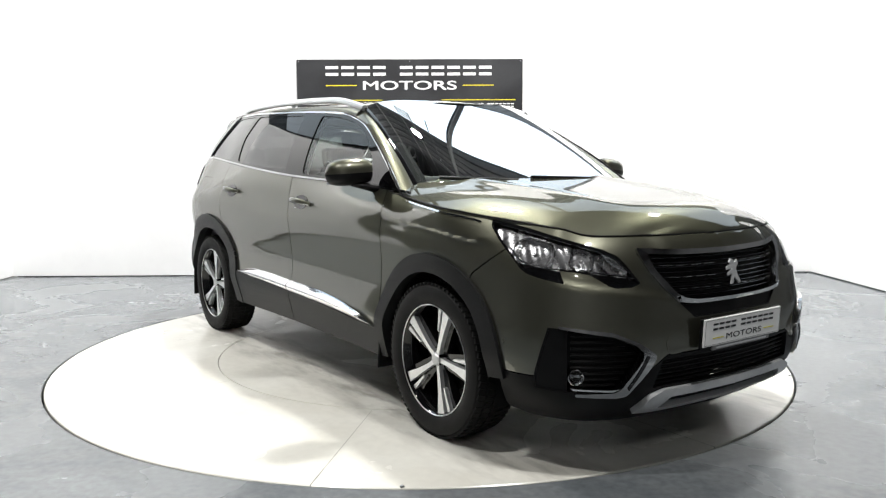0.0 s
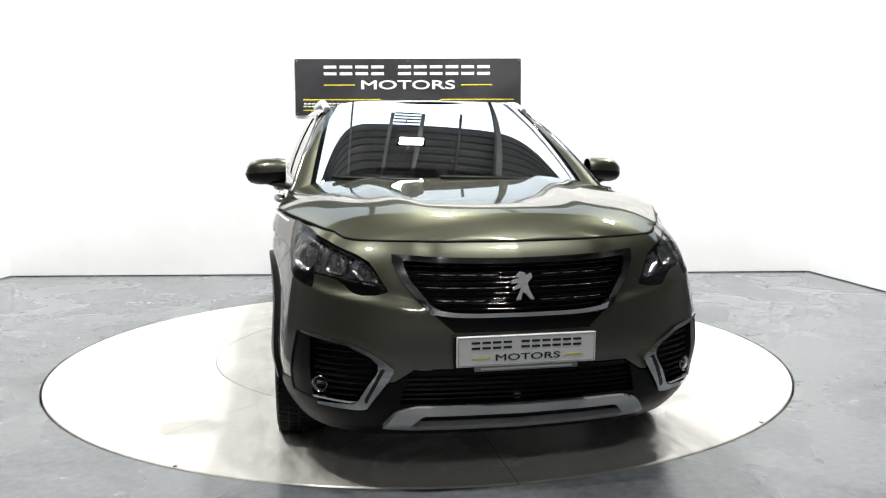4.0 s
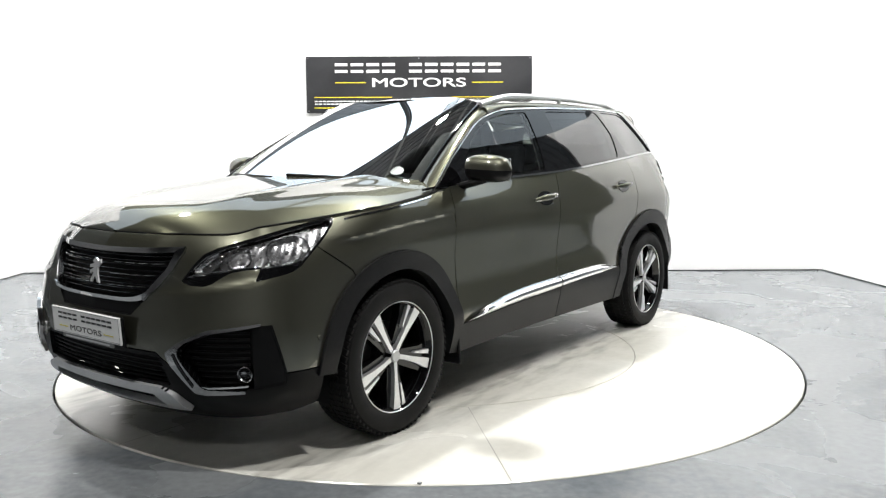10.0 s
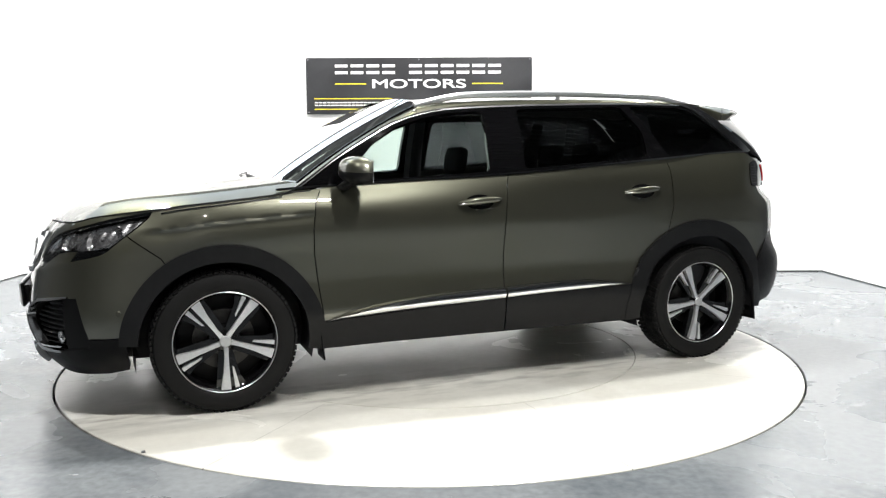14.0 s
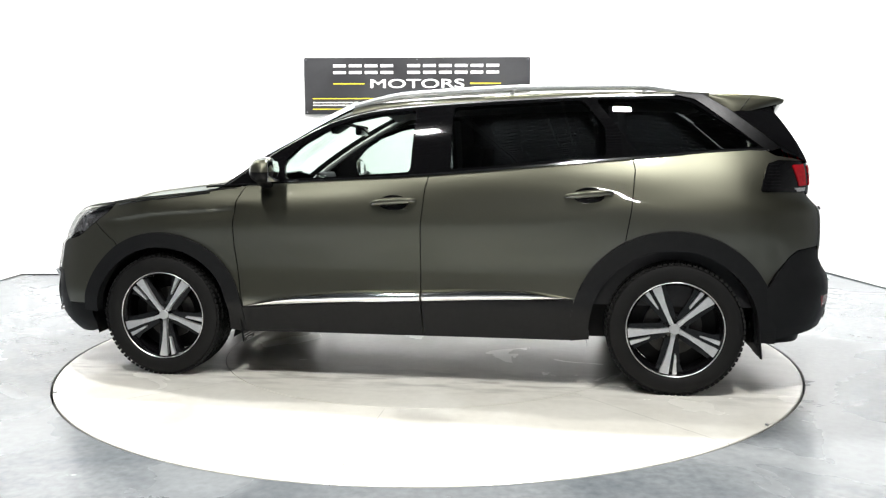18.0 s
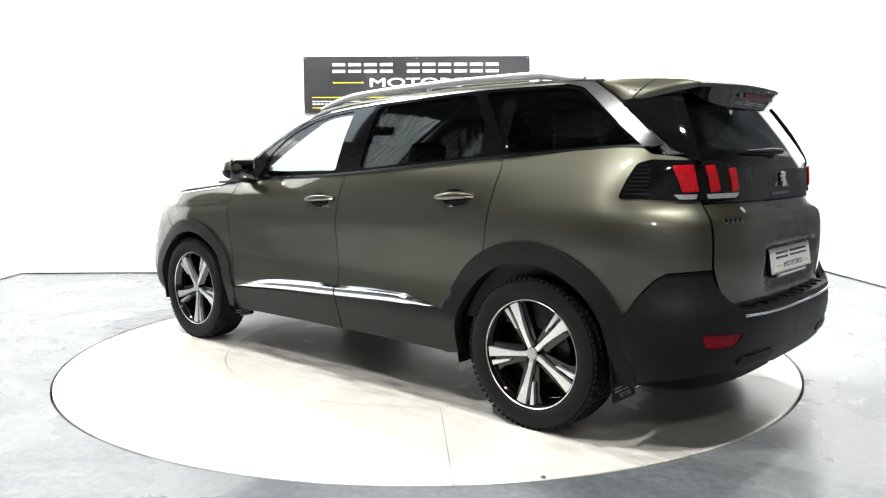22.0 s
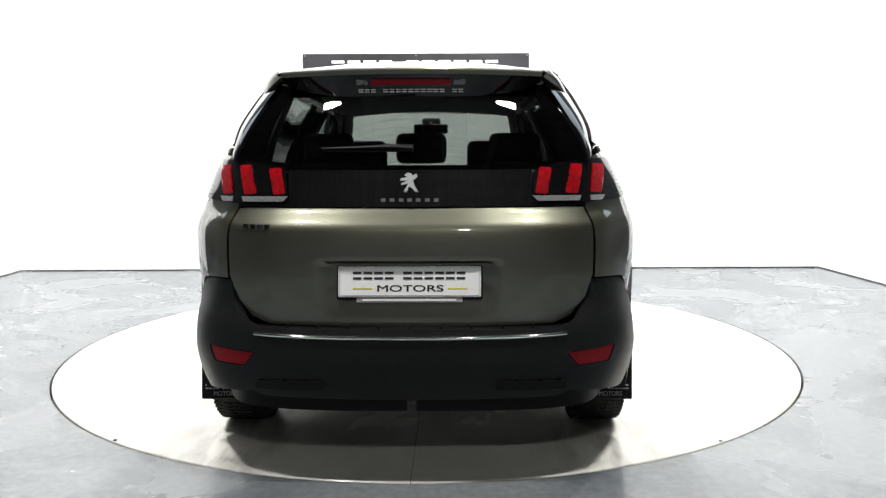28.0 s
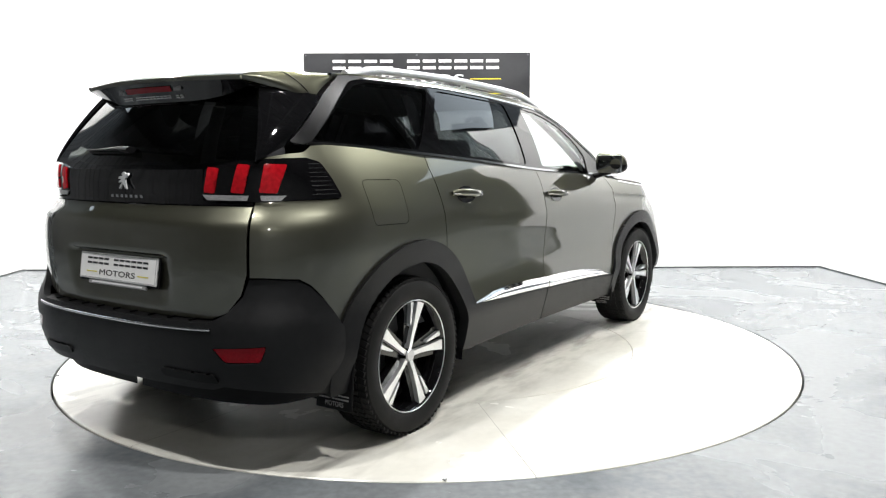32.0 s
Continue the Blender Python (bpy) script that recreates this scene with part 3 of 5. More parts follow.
def arc(cx, cz, r, a0, a1, n=22):
    """Points of a wheel arch on the side, by angles from straight ahead."""
    return [(at_x(cx + r * math.cos(math.radians(a))), cz + r * math.sin(math.radians(a))) for a in np.linspace(a0, a1, n)]


# greenhouse
BELT_Z = curve_of([-2.05, -1.9, -1.2, -0.1, 0.5, 1.05, 1.3], [1.262, 1.262, 1.222, 1.137, 1.108, 1.078, 1.06])
_u = np.linspace(at_x(1.35), at_x(-2.22), 160)
_p = shell(_u, BELT_Z(np.interp(_u, _s, NOMINAL[:, 0])))[::-1]


def BELT_Y(x):
    """The half width of the body along the window line."""
    return np.interp(x, _p[:, 0], _p[:, 1])


def green(x, z):
    """The side of the greenhouse."""
    x, z = np.asarray(x, float), np.asarray(z, float)
    h = z - BELT_Z(x)
    return np.c_[x, BELT_Y(x) - (0.25 + 0.13 * ease((-x - 0.95) / 0.95)) * h - 0.016 * ease((-x - 1.2) / 0.6) - 0.50 * np.maximum(h, 0) ** 2, z]


ROOF_EDGE = curve_of([-2.0, -1.6, -1.2, -0.8, -0.2, 0.1, 0.3, 0.5], [1.535, 1.566, 1.578, 1.580, 1.566, 1.549, 1.530, 1.47])


def screen(p, q):
    """The windscreen: p across, q up."""
    p, q = np.asarray(p, float), np.asarray(q, float)
    bow = 0.026 * 4 * q * (1 - q)
    c = 0.17 * p ** 2 + 0.83 * p ** 8
    x0, x1 = 1.205 - 0.185 * c, 0.385 - 0.085 * c
    z0, z1 = 1.095 + 0.01 * c, 1.578 - 0.045 * c
    y = (0.705 + (0.575 - 0.705) * q) * p
    return np.c_[x0 + (x1 - x0) * q + bow * 0.5, y, z0 + (z1 - z0) * q + bow * (1 - 0.25 * p ** 2)]


def rear_glass(p, q):
    p, q = np.asarray(p, float), np.asarray(q, float)
    x0, x1 = -2.178 + 0.095 * p ** 2, -1.990 + 0.085 * p ** 2
    z0, z1 = 1.160 + 0.045 * p ** 4, 1.505 - 0.01 * p ** 2
    y = (0.665 + (0.525 - 0.665) * np.clip(q, 0, 2) ** 1.3) * p
    return np.c_[x0 + (x1 - x0) * q - 0.03 * 4 * q * (1 - q) * 0.4, y, z0 + (z1 - z0) * q]


FRONT_ARCH, REAR_ARCH = (1.415, 0.335), (-1.405, 0.335)
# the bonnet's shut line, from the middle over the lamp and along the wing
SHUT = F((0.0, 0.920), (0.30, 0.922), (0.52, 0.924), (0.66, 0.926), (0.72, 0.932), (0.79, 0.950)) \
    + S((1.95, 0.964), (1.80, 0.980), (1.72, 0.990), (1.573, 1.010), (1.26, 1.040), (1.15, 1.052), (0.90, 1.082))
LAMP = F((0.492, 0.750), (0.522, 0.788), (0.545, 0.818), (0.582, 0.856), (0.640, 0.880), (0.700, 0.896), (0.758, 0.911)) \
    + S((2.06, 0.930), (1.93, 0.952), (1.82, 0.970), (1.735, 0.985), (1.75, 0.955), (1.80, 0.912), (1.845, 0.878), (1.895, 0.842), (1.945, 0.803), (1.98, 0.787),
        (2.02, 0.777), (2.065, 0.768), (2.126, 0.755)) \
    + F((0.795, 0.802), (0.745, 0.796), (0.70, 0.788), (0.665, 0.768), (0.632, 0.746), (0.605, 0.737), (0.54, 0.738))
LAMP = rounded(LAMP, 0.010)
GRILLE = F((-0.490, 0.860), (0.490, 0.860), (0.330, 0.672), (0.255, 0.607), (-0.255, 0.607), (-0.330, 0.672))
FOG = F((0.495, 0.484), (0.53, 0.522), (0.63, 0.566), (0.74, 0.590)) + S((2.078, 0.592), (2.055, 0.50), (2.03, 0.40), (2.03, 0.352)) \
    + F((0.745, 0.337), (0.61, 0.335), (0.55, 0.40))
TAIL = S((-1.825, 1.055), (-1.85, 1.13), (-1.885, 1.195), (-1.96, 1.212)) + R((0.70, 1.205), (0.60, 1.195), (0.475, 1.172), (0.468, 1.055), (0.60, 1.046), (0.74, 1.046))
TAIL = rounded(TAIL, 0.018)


def on_shell(u, z, off=0.0, surf=shell):
    p, n = sheet(surf, np.array([[u, z]]))
    return p[0] + n[0] * off, n[0]


def facing(p, n, up=(0, 0, 1)):
    """A pose at p whose z looks along n and whose y is as near up as can be."""
    z = Vector(n).normalized()
    x = Vector(up).cross(z).normalized()
    return Matrix.Translation(p) @ Matrix((x, z.cross(x), z)).transposed().to_4x4()


def mirror_u(poly):
    return np.array([(-u, z) for u, z in poly])[::-1]


def mirror_r(poly):
    return np.array([(2 * LONG - u, z) for u, z in poly])[::-1]


def build_body():
    wing_top = S((0.915, 1.085), (1.15, 1.048), (1.26, 1.036), (1.573, 1.005), (1.72, 0.985), (1.80, 0.965))
    wing = wing_top + S((1.86, 0.88), (1.835, 0.86), (1.70, 0.765)) + arc(*FRONT_ARCH, 0.455, 56, 172)[0:] \
        + S((0.934, 0.414), (0.974, 0.75), (0.976, 0.873), (0.957, 1.01))
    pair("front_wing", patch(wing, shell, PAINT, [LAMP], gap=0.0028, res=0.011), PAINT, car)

    door = S((0.915, 1.090), (0.957, 1.01), (0.976, 0.873), (0.974, 0.75), (0.934, 0.414), (0.88, 0.27), (-0.098, 0.285), (-0.085, 0.5),
             (-0.083, 0.72), (-0.087, 0.87), (-0.108, 1.07), (-0.13, 1.150), (0.165, 1.137), (0.5, 1.12))
    pair("front_door", patch(door, shell, PAINT, gap=0.0028), PAINT, car)
    back = S((-0.098, 0.285), (-0.085, 0.5), (-0.083, 0.72), (-0.087, 0.87), (-0.108, 1.07), (-0.13, 1.150), (-0.6, 1.185), (-1.19, 1.232),
             (-1.205, 1.167), (-1.187, 0.959), (-1.16, 0.80)) + arc(*REAR_ARCH, 0.47, 60, -6)
    pair("rear_door", patch(back, shell, PAINT, gap=0.0028), PAINT, car)
    quarter = S((-1.16, 0.80), (-1.187, 0.959), (-1.205, 1.167), (-1.19, 1.232), (-1.5, 1.250), (-1.8, 1.266), (-1.90, 1.262), (-1.955, 1.238)) \
        + R((0.77, 1.218), (0.715, 1.21), (0.715, 1.05), (0.711, 1.03), (0.705, 0.767), (0.755, 0.767)) + S((-2.043, 0.756), (-2.0, 0.730), (-1.957, 0.686), (-1.922, 0.645), (-1.867, 0.566), (-1.83, 0.566)) \
        + arc(*REAR_ARCH, 0.47, 150, 58)
    flap = rounded(S((-1.45, 1.12), (-1.70, 1.125), (-1.70, 0.94), (-1.47, 0.935)), 0.03)
    for side, me in zip((1, -1), (patch(quarter, shell, PAINT, [TAIL], gap=0.0028), patch(quarter, shell, PAINT, [TAIL, flap], gap=0.0028))):
        part("rear_quarter", me if side > 0 else mirrored(me), PAINT, car)
    part("fuel_flap", mirrored(patch(flap, shell, PAINT, gap=0.00285, res=0.02)), PAINT, car)

    # front bumper: painted top, dark lower part
    half = SHUT[:7] + S((1.80, 0.972), (1.86, 0.88), (1.835, 0.86), (1.70, 0.765)) \
        + arc(*FRONT_ARCH, 0.455, 56, 8, 8) + S((1.86, 0.405), (1.95, 0.40)) + F((0.79, 0.40), (0.47, 0.43), (0.40, 0.475), (0.0, 0.478))
    ring_f = half[1:-1] + [(0.0, 0.478)] + [(-u, z) for u, z in half[1:-1]][::-1] + [(0.0, 0.920)]
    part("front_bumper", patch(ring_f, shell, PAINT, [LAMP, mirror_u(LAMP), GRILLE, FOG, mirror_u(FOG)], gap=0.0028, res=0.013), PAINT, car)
    low = F((0.0, 0.476), (0.40, 0.473), (0.47, 0.428), (0.79, 0.398)) + S((1.95, 0.398), (1.86, 0.403)) + arc(*FRONT_ARCH, 0.455, 8, -10, 4) \
        + S((1.87, 0.235), (1.97, 0.215)) + F((0.70, 0.20), (0.35, 0.20), (0.0, 0.20))
    ring_l = low[1:-1] + [(0.0, 0.20)] + [(-u, z) for u, z in low[1:-1]][::-1] + [(0.0, 0.476)]
    intake = F((-0.42, 0.462), (0.42, 0.462), (0.455, 0.345), (-0.455, 0.345))
    part("lower_bumper", patch(ring_l, shell, BLACK, [FOG, mirror_u(FOG), intake], thick=0.02, gap=0.001), BLACK, car, "black plastic lower bumper")
    part("intake_backing", patch(intake, shell, BLACK, off=-0.06, thick=0, res=0.05), BLACK, car)
    for z in np.arange(0.358, 0.46, 0.0195):
        path = shell(np.linspace(at_front(-0.45), at_front(0.45), 25), np.full(25, z)) + (-0.022, 0, 0)
        part("intake_slat", tube(path, 0.0055, BLACK, 6), BLACK, car)
    # silver skid plate with a dark slot
    skid = F((-0.53, 0.252), (-0.47, 0.318), (-0.40, 0.338), (0.40, 0.338), (0.47, 0.318), (0.53, 0.252), (0.40, 0.238), (-0.40, 0.238))
    slot = rounded(F((-0.42, 0.272), (-0.37, 0.312), (0.37, 0.312), (0.42, 0.272)), 0.012)
    part("skid_plate", patch(rounded(skid, 0.015), shell, SILVER, [slot], off=0.012, thick=0.03, res=0.012, lift=lambda u, z: 0.016 * np.sin(np.clip((z - 0.236) / 0.104, 0, 1) * math.pi)), SILVER, car, "silver skid plate")
    # rear bumper and tailgate
    rb = R((0.0, 0.600), (0.55, 0.600), (0.62, 0.635), (0.680, 0.70), (0.700, 0.762), (0.755, 0.764)) + S((-2.043, 0.753), (-2.0, 0.727), (-1.957, 0.683), (-1.922, 0.642), (-1.867, 0.563), (-1.83, 0.563)) \
        + arc(*REAR_ARCH, 0.455, 150, 188, 8) + S((-1.87, 0.285), (-1.98, 0.305)) + R((0.74, 0.34), (0.60, 0.352), (0.55, 0.335), (0.0, 0.328))
    ring_r = rb[1:-1] + [(LONG, 0.328)] + [(2 * LONG - u, z) for u, z in rb[1:-1]][::-1] + [(LONG, 0.600)]
    refl = rounded(R((0.765, 0.520), (0.570, 0.508), (0.618, 0.452), (0.745, 0.455)), 0.012)
    part("rear_bumper", patch(ring_r, bumper_shell, CLADDING, [refl, mirror_r(refl)], thick=0.03, gap=0.001), CLADDING, car, "dark grey plastic rear bumper")
    for poly in (refl, mirror_r(refl)):
        part("reflector", patch(poly, bumper_shell, DARK_RED, off=-0.004, thick=0.01, gap=0.0028, res=0.02), DARK_RED, car, "dark red rear reflector")
    gate = R((0.0, 1.030), (0.60, 1.034), (0.705, 1.03), (0.699, 0.78), (0.672, 0.70), (0.61, 0.63), (0.54, 0.604), (0.0, 0.596))
    ring_g = gate[1:-1] + [(LONG, 0.596)] + [(2 * LONG - u, z) for u, z in gate[1:-1]][::-1] + [(LONG, 1.030)]

    def dent(u, z):
        a = np.abs(np.where(u > LONG, 2 * LONG - u, u) - LONG)
        return -0.028 * ease((0.36 - a) / 0.10) * ease((z - 0.62) / 0.14) * ease((0.846 - z) / 0.012)
    part("tailgate", patch(ring_g, shell, PAINT, gap=0.0028, res=0.012, lift=dent), PAINT, car)
    ledge = [shell(np.linspace(at_rear(0.60), at_rear(-0.60), 33), np.full(33, z))[:, :] for z in (0.60,)][0]
    lip = bumper_shell(np.linspace(at_rear(0.60), at_rear(-0.60), 33), np.full(33, 0.597))
    part("load_sill", loft([ledge - (-0.03, 0, -0.0), lip + (0.004, 0, 0.0)], BLACK), BLACK, car)
    strip = bumper_shell(np.linspace(at_rear(0.57), at_rear(-0.57), 61), 0.570 + 0.008 * np.linspace(-1, 1, 61) ** 2) + (-0.003, 0, 0)
    part("sill_strip", tube(strip, 0.0065, MIRROR, 8), MIRROR, car, "bright chrome strip")
    for y in np.linspace(-0.45, 0.45, 9):
        p = bumper_shell(np.array([at_rear(y)]), np.array([0.6]))[0]
        part("sill_rib", box(p[0] + 0.045, p[1], 0.603, 0.05, 0.006, 0.006), BLACK, car)
    pipe = rounded(R((0.572, 0.404), (0.32, 0.410), (0.305, 0.390), (0.32, 0.374), (0.585, 0.370)), 0.012)
    for poly in (pipe, mirror_r(pipe)):
        part("exhaust_trim", patch(poly, bumper_shell, BLACK, off=0.007, thick=0.02, res=0.015), BLACK, car, "black exhaust trim")
    band = R((0.466, 1.17), (0.30, 1.168), (-0.30, 1.168), (-0.466, 1.17), (-0.466, 1.052), (-0.60, 1.040), (-0.707, 1.046), (-0.707, 1.034),
             (0.0, 1.033), (0.707, 1.034), (0.707, 1.046), (0.60, 1.040), (0.466, 1.052))
    part("tailgate_band", patch(band, shell, GLOSS, off=0.004, thick=0.012), GLOSS, car, "gloss black band between the tail lamps")


def build_bonnet():
    xs = np.r_[np.linspace(1.02, 1.9, 26), np.linspace(1.93, 2.205, 22)]
    along = np.array(SHUT)
    us = np.linspace(at_x(0.9), 0, 500)
    e = shell(us, np.interp(us, along[:, 0], along[:, 1]) + 0.006)
    order = np.argsort(e[:, 0])
    half = lambda x: np.interp(x, e[order, 0], e[order, 1])
    zedge = lambda x: np.interp(x, e[order, 0], e[order, 2])
    x_end = e[-1, 0]
    middle = curve_of([1.0, 1.25, 1.6, 1.90, 2.00, 2.06, 2.11, 2.15, 2.18, x_end], [1.150, 1.124, 1.087, 1.053, 1.040, 1.027, 1.006, 0.980, 0.957, e[-1, 2]])
    rows = []
    for x in np.r_[np.linspace(1.02, 1.9, 26), x_end - np.linspace(math.sqrt(x_end - 1.93), 0, 24) ** 2]:
        w, t = max(half(x), 0.004), np.linspace(-1, 1, 61)
        y = w * t
        a = np.abs(y)
        ridge = 0.010 * np.exp(-((a - 0.40 - 0.12 * (1.6 - x)) / 0.07) ** 2) * ease((2.1 - x) / 0.3)
        z = zedge(x) + (middle(x) - zedge(x)) * (1 - np.abs(t) ** (2.4 + 2.8 * ease((2.12 - x) / 0.35))) + ridge * (1 - t ** 8)
        cut = 0.115 - 0.25 * np.minimum(a, 0.8) ** 2 if x < 1.05 else 0
        rows.append(np.c_[np.full(61, x) + cut * (x < 1.03), y, z])
    rows = [np.c_[r[:, 0], r[:, 1], r[:, 2]] for r in rows]
    lip = np.array([(r[0, 0], r[0, 1], r[0, 2]) for r in rows])
    part("bonnet", loft([r for r in rows], PAINT, sharp=60), PAINT, car)
    skirt = [np.vstack([r[:1], r[:1] - (0, -0.004, 0.03)]) for r in rows]
    pair("bonnet_edge", loft(skirt, PAINT), PAINT, car)
    seam = np.array([r[0] for r in rows])
    # black rod along the shut line, added to draw its dark gap
    pair("bonnet_gap_line", tube(seam + (0.0, -0.002, -0.004), 0.0035, BLACK, 6), BLACK, car)
    part("scuttle", box(1.06, 0, 1.068, 0.30, 1.36, 0.03, 0.01), BLACK, car, "black plastic scuttle panel")


def build_greenhouse():
    outline = [(1.04, 1.082), (0.99, 1.125), (0.80, 1.245), (0.64, 1.337), (0.50, 1.412), (0.33, 1.468), (0.17, 1.498), (-0.05, 1.516),
               (-0.25, 1.526), (-0.95, 1.552), (-1.40, 1.555), (-1.52, 1.535), (-1.60, 1.485), (-1.88, 1.272), (-1.2, 1.230), (-0.1, 1.145), (0.5, 1.114)]
    front = [(0.695, 1.118), (0.71, 1.215), (0.61, 1.318), (0.485, 1.394), (0.33, 1.448), (0.17, 1.479), (-0.035, 1.497), (-0.02, 1.158), (0.3, 1.138)]
    rear = [(-0.245, 1.508), (-0.94, 1.534), (-1.055, 1.385), (-1.062, 1.236), (-0.6, 1.20), (-0.235, 1.170)]
    quarter = [(-1.005, 1.538), (-1.40, 1.54), (-1.50, 1.522), (-1.57, 1.475), (-1.845, 1.282), (-1.225, 1.246)]
    holes = [rounded(h, 0.03) for h in (front, rear, quarter)]
    pair("window_frame", patch(rounded(outline, 0.02), green, GLOSS, holes, off=0.002, thick=0.03), GLOSS, car, "gloss black window surround")
    for name, h, m in (("front_side_window", holes[0], GLASS_SIDE), ("rear_side_window", holes[1], GLASS_DARK), ("quarter_window", holes[2], GLASS_DARK)):
        for o in pair(name, patch(shrunk(h, -0.006), green, m, off=-0.003, thick=0), m, car, "clear glass pane" if m is GLASS_SIDE else "dark tinted privacy glass"):
            o.visible_shadow = False
    # bright trims
    low = [(x, BELT_Z(x) + 0.004) for x in np.linspace(1.15, -1.87, 60)]
    wid = lambda pts, d: np.array(pts)[:, :] + (0, d)
    belt = np.vstack([wid(low, 0.006), wid(low, -0.005)[::-1]])
    pair("belt_trim", patch(belt, green, DULL, off=0.009, thick=0.014, res=0.05), DULL, car, "chrome trim along the windows")
    top = spline([(1.04, 1.082), (0.80, 1.245), (0.50, 1.412), (0.33, 1.468), (0.17, 1.498), (-0.25, 1.526), (-0.95, 1.552), (-1.42, 1.556)], 8)
    nrm = np.gradient(top, axis=0)
    nrm = np.c_[-nrm[:, 1], nrm[:, 0]] / np.linalg.norm(nrm, axis=1)[:, None]
    line = np.vstack([top + nrm * -0.006, (top + nrm * 0.004)[::-1]])
    pair("upper_trim", patch(line, green, CHROME, off=0.007, thick=0.012, res=0.05), CHROME, car, "chrome trim over the windows")
    wedge = [(-1.40, 1.562), (-1.56, 1.560), (-1.70, 1.470), (-1.945, 1.272), (-1.90, 1.262), (-1.86, 1.268), (-1.59, 1.482), (-1.52, 1.533)]
    pair("pillar_trim", patch(rounded(wedge, 0.012), green, BRUSHED, off=0.009, thick=0.016), BRUSHED, car, "broad satin chrome wedge on the rear pillar")
    # painted pillar and roof side between the trim and the windscreen or roof
    n = 40
    q = np.linspace(-0.04, 1, n)
    edge = screen(np.ones(n), q)
    up = spline([(1.10, 1.055), (1.04, 1.086), (0.80, 1.249), (0.64, 1.341), (0.50, 1.416), (0.33, 1.472), (0.20, 1.498)], 12)
    k = np.r_[0, np.cumsum(np.linalg.norm(np.diff(up, axis=0), axis=1))]
    up = np.c_[np.interp(np.linspace(0, k[-1], n), k, up[:, 0]), np.interp(np.linspace(0, k[-1], n), k, up[:, 1])]
    low3 = green(up[:, 0], up[:, 1])
    rows = []
    for t in np.linspace(0, 1, 7):
        b = 0.008 * 4 * t * (1 - t)
        rows.append(edge * (1 - t) + low3 * t + np.c_[np.full(n, b * 0.5), np.full(n, b), np.full(n, b * 0.6)])
    pair("windscreen_pillar", loft(rows, PAINT), PAINT, car)
    pair("windscreen_seal", tube(edge + (0.003, 0.003, 0.003), 0.013, GLOSS, 8, 0.5), GLOSS, car, "gloss black windscreen seal")
    pair("door_seal", tube(low3 + (0.002, 0.004, 0.004), 0.005, BLACK, 8), BLACK, car)
    xs = np.linspace(0.34, -1.60, 60)
    tops = curve_of([-1.62, -1.40, -0.95, -0.25, 0.17, 0.34], [1.553, 1.560, 1.556, 1.530, 1.502, 1.472])
    a = green(xs, tops(xs))
    ze = ROOF_EDGE(xs)
    ye = np.interp(xs, [-1.6, -0.8, 0, 0.35], [0.585, 0.605, 0.598, 0.578])
    b = np.c_[xs, ye, ze]
    rows = [a * (1 - t) + b * t + np.c_[0 * xs, 0 * xs + 0.016 * 4 * t * (1 - t), 0 * xs + 0.010 * 4 * t * (1 - t)] for t in np.linspace(0, 1, 6)]
    pair("roof_side", loft(rows, PAINT), PAINT, car)
    crown = lambda x: 0.048 - 0.01 * ease((-x - 1.0) / 0.7)
    rows = []
    for t in np.linspace(-1, 1, 41):
        z = ze + crown(xs) * (1 - np.abs(t) ** 2.2)
        x = xs + 0.085 * (1 - t * t) * ease((xs + 0.2) / 0.5) - 0.03 * (1 - t * t) * ease((-xs - 1.2) / 0.4)
        rows.append(np.c_[x, ye * t, z])
    part("roof", loft(rows, PAINT, sharp=60), PAINT, car)
    # glass front and rear
    def strip_grid(f, p, q):
        return [f(np.full(len(q), a), q) for a in p]
    g = part("windscreen", loft(strip_grid(screen, np.linspace(-1, 1, 41), np.linspace(-0.02, 1, 25)), GLASS_CLEAR), GLASS_CLEAR, car, "clear laminated windscreen")
    g.visible_shadow = False
    for p0, p1, q0, q1 in ((-1, -0.94, 0, 1), (0.94, 1, 0, 1), (-0.94, 0.94, 0.95, 1.0), (-0.94, 0.94, -0.02, 0.06)):
        rows = [f + (-0.002, 0, -0.004) for f in strip_grid(screen, np.linspace(p0, p1, 12), np.linspace(q0, q1, 16))]
        part("glass_border", loft(rows, BLACK), BLACK, car)
    g = part("rear_window", loft(strip_grid(rear_glass, np.linspace(-1, 1, 41), np.linspace(0, 1, 21)), GLASS_REAR), GLASS_REAR, car, "dark tinted rear window")
    g.visible_shadow = False
    for p0, p1, q0, q1 in ((-1, -0.86, 0, 1), (0.86, 1, 0, 1), (-0.86, 0.86, 0.84, 1.0), (-0.86, 0.86, 0.0, 0.08)):
        rows = [f + (0.004, 0, -0.002) for f in strip_grid(rear_glass, np.linspace(p0, p1, 12), np.linspace(q0, q1, 16))]
        part("rear_glass_border", loft(rows, GLOSS), GLOSS, car)
    # gloss panel between the chrome wedge and the rear window
    n = 24
    side = spline([(-1.71, 1.468), (-1.83, 1.373), (-1.925, 1.297), (-1.965, 1.255)], 8)
    k = np.linspace(0, len(side) - 1, n)
    side = np.c_[np.interp(k, np.arange(len(side)), side[:, 0]), np.interp(k, np.arange(len(side)), side[:, 1])]
    s3 = green(side[:, 0], side[:, 1])
    e3 = rear_glass(np.ones(n), np.linspace(1.0, -0.02, n))
    e3[:, 0] -= 0.022 * np.linspace(1, 0.2, n)
    rows = [s3 * (1 - t) + e3 * t + np.c_[np.full(n, -0.010), np.full(n, 0.008), np.full(n, 0)] * (4 * t * (1 - t)) for t in np.linspace(0, 1, 8)]
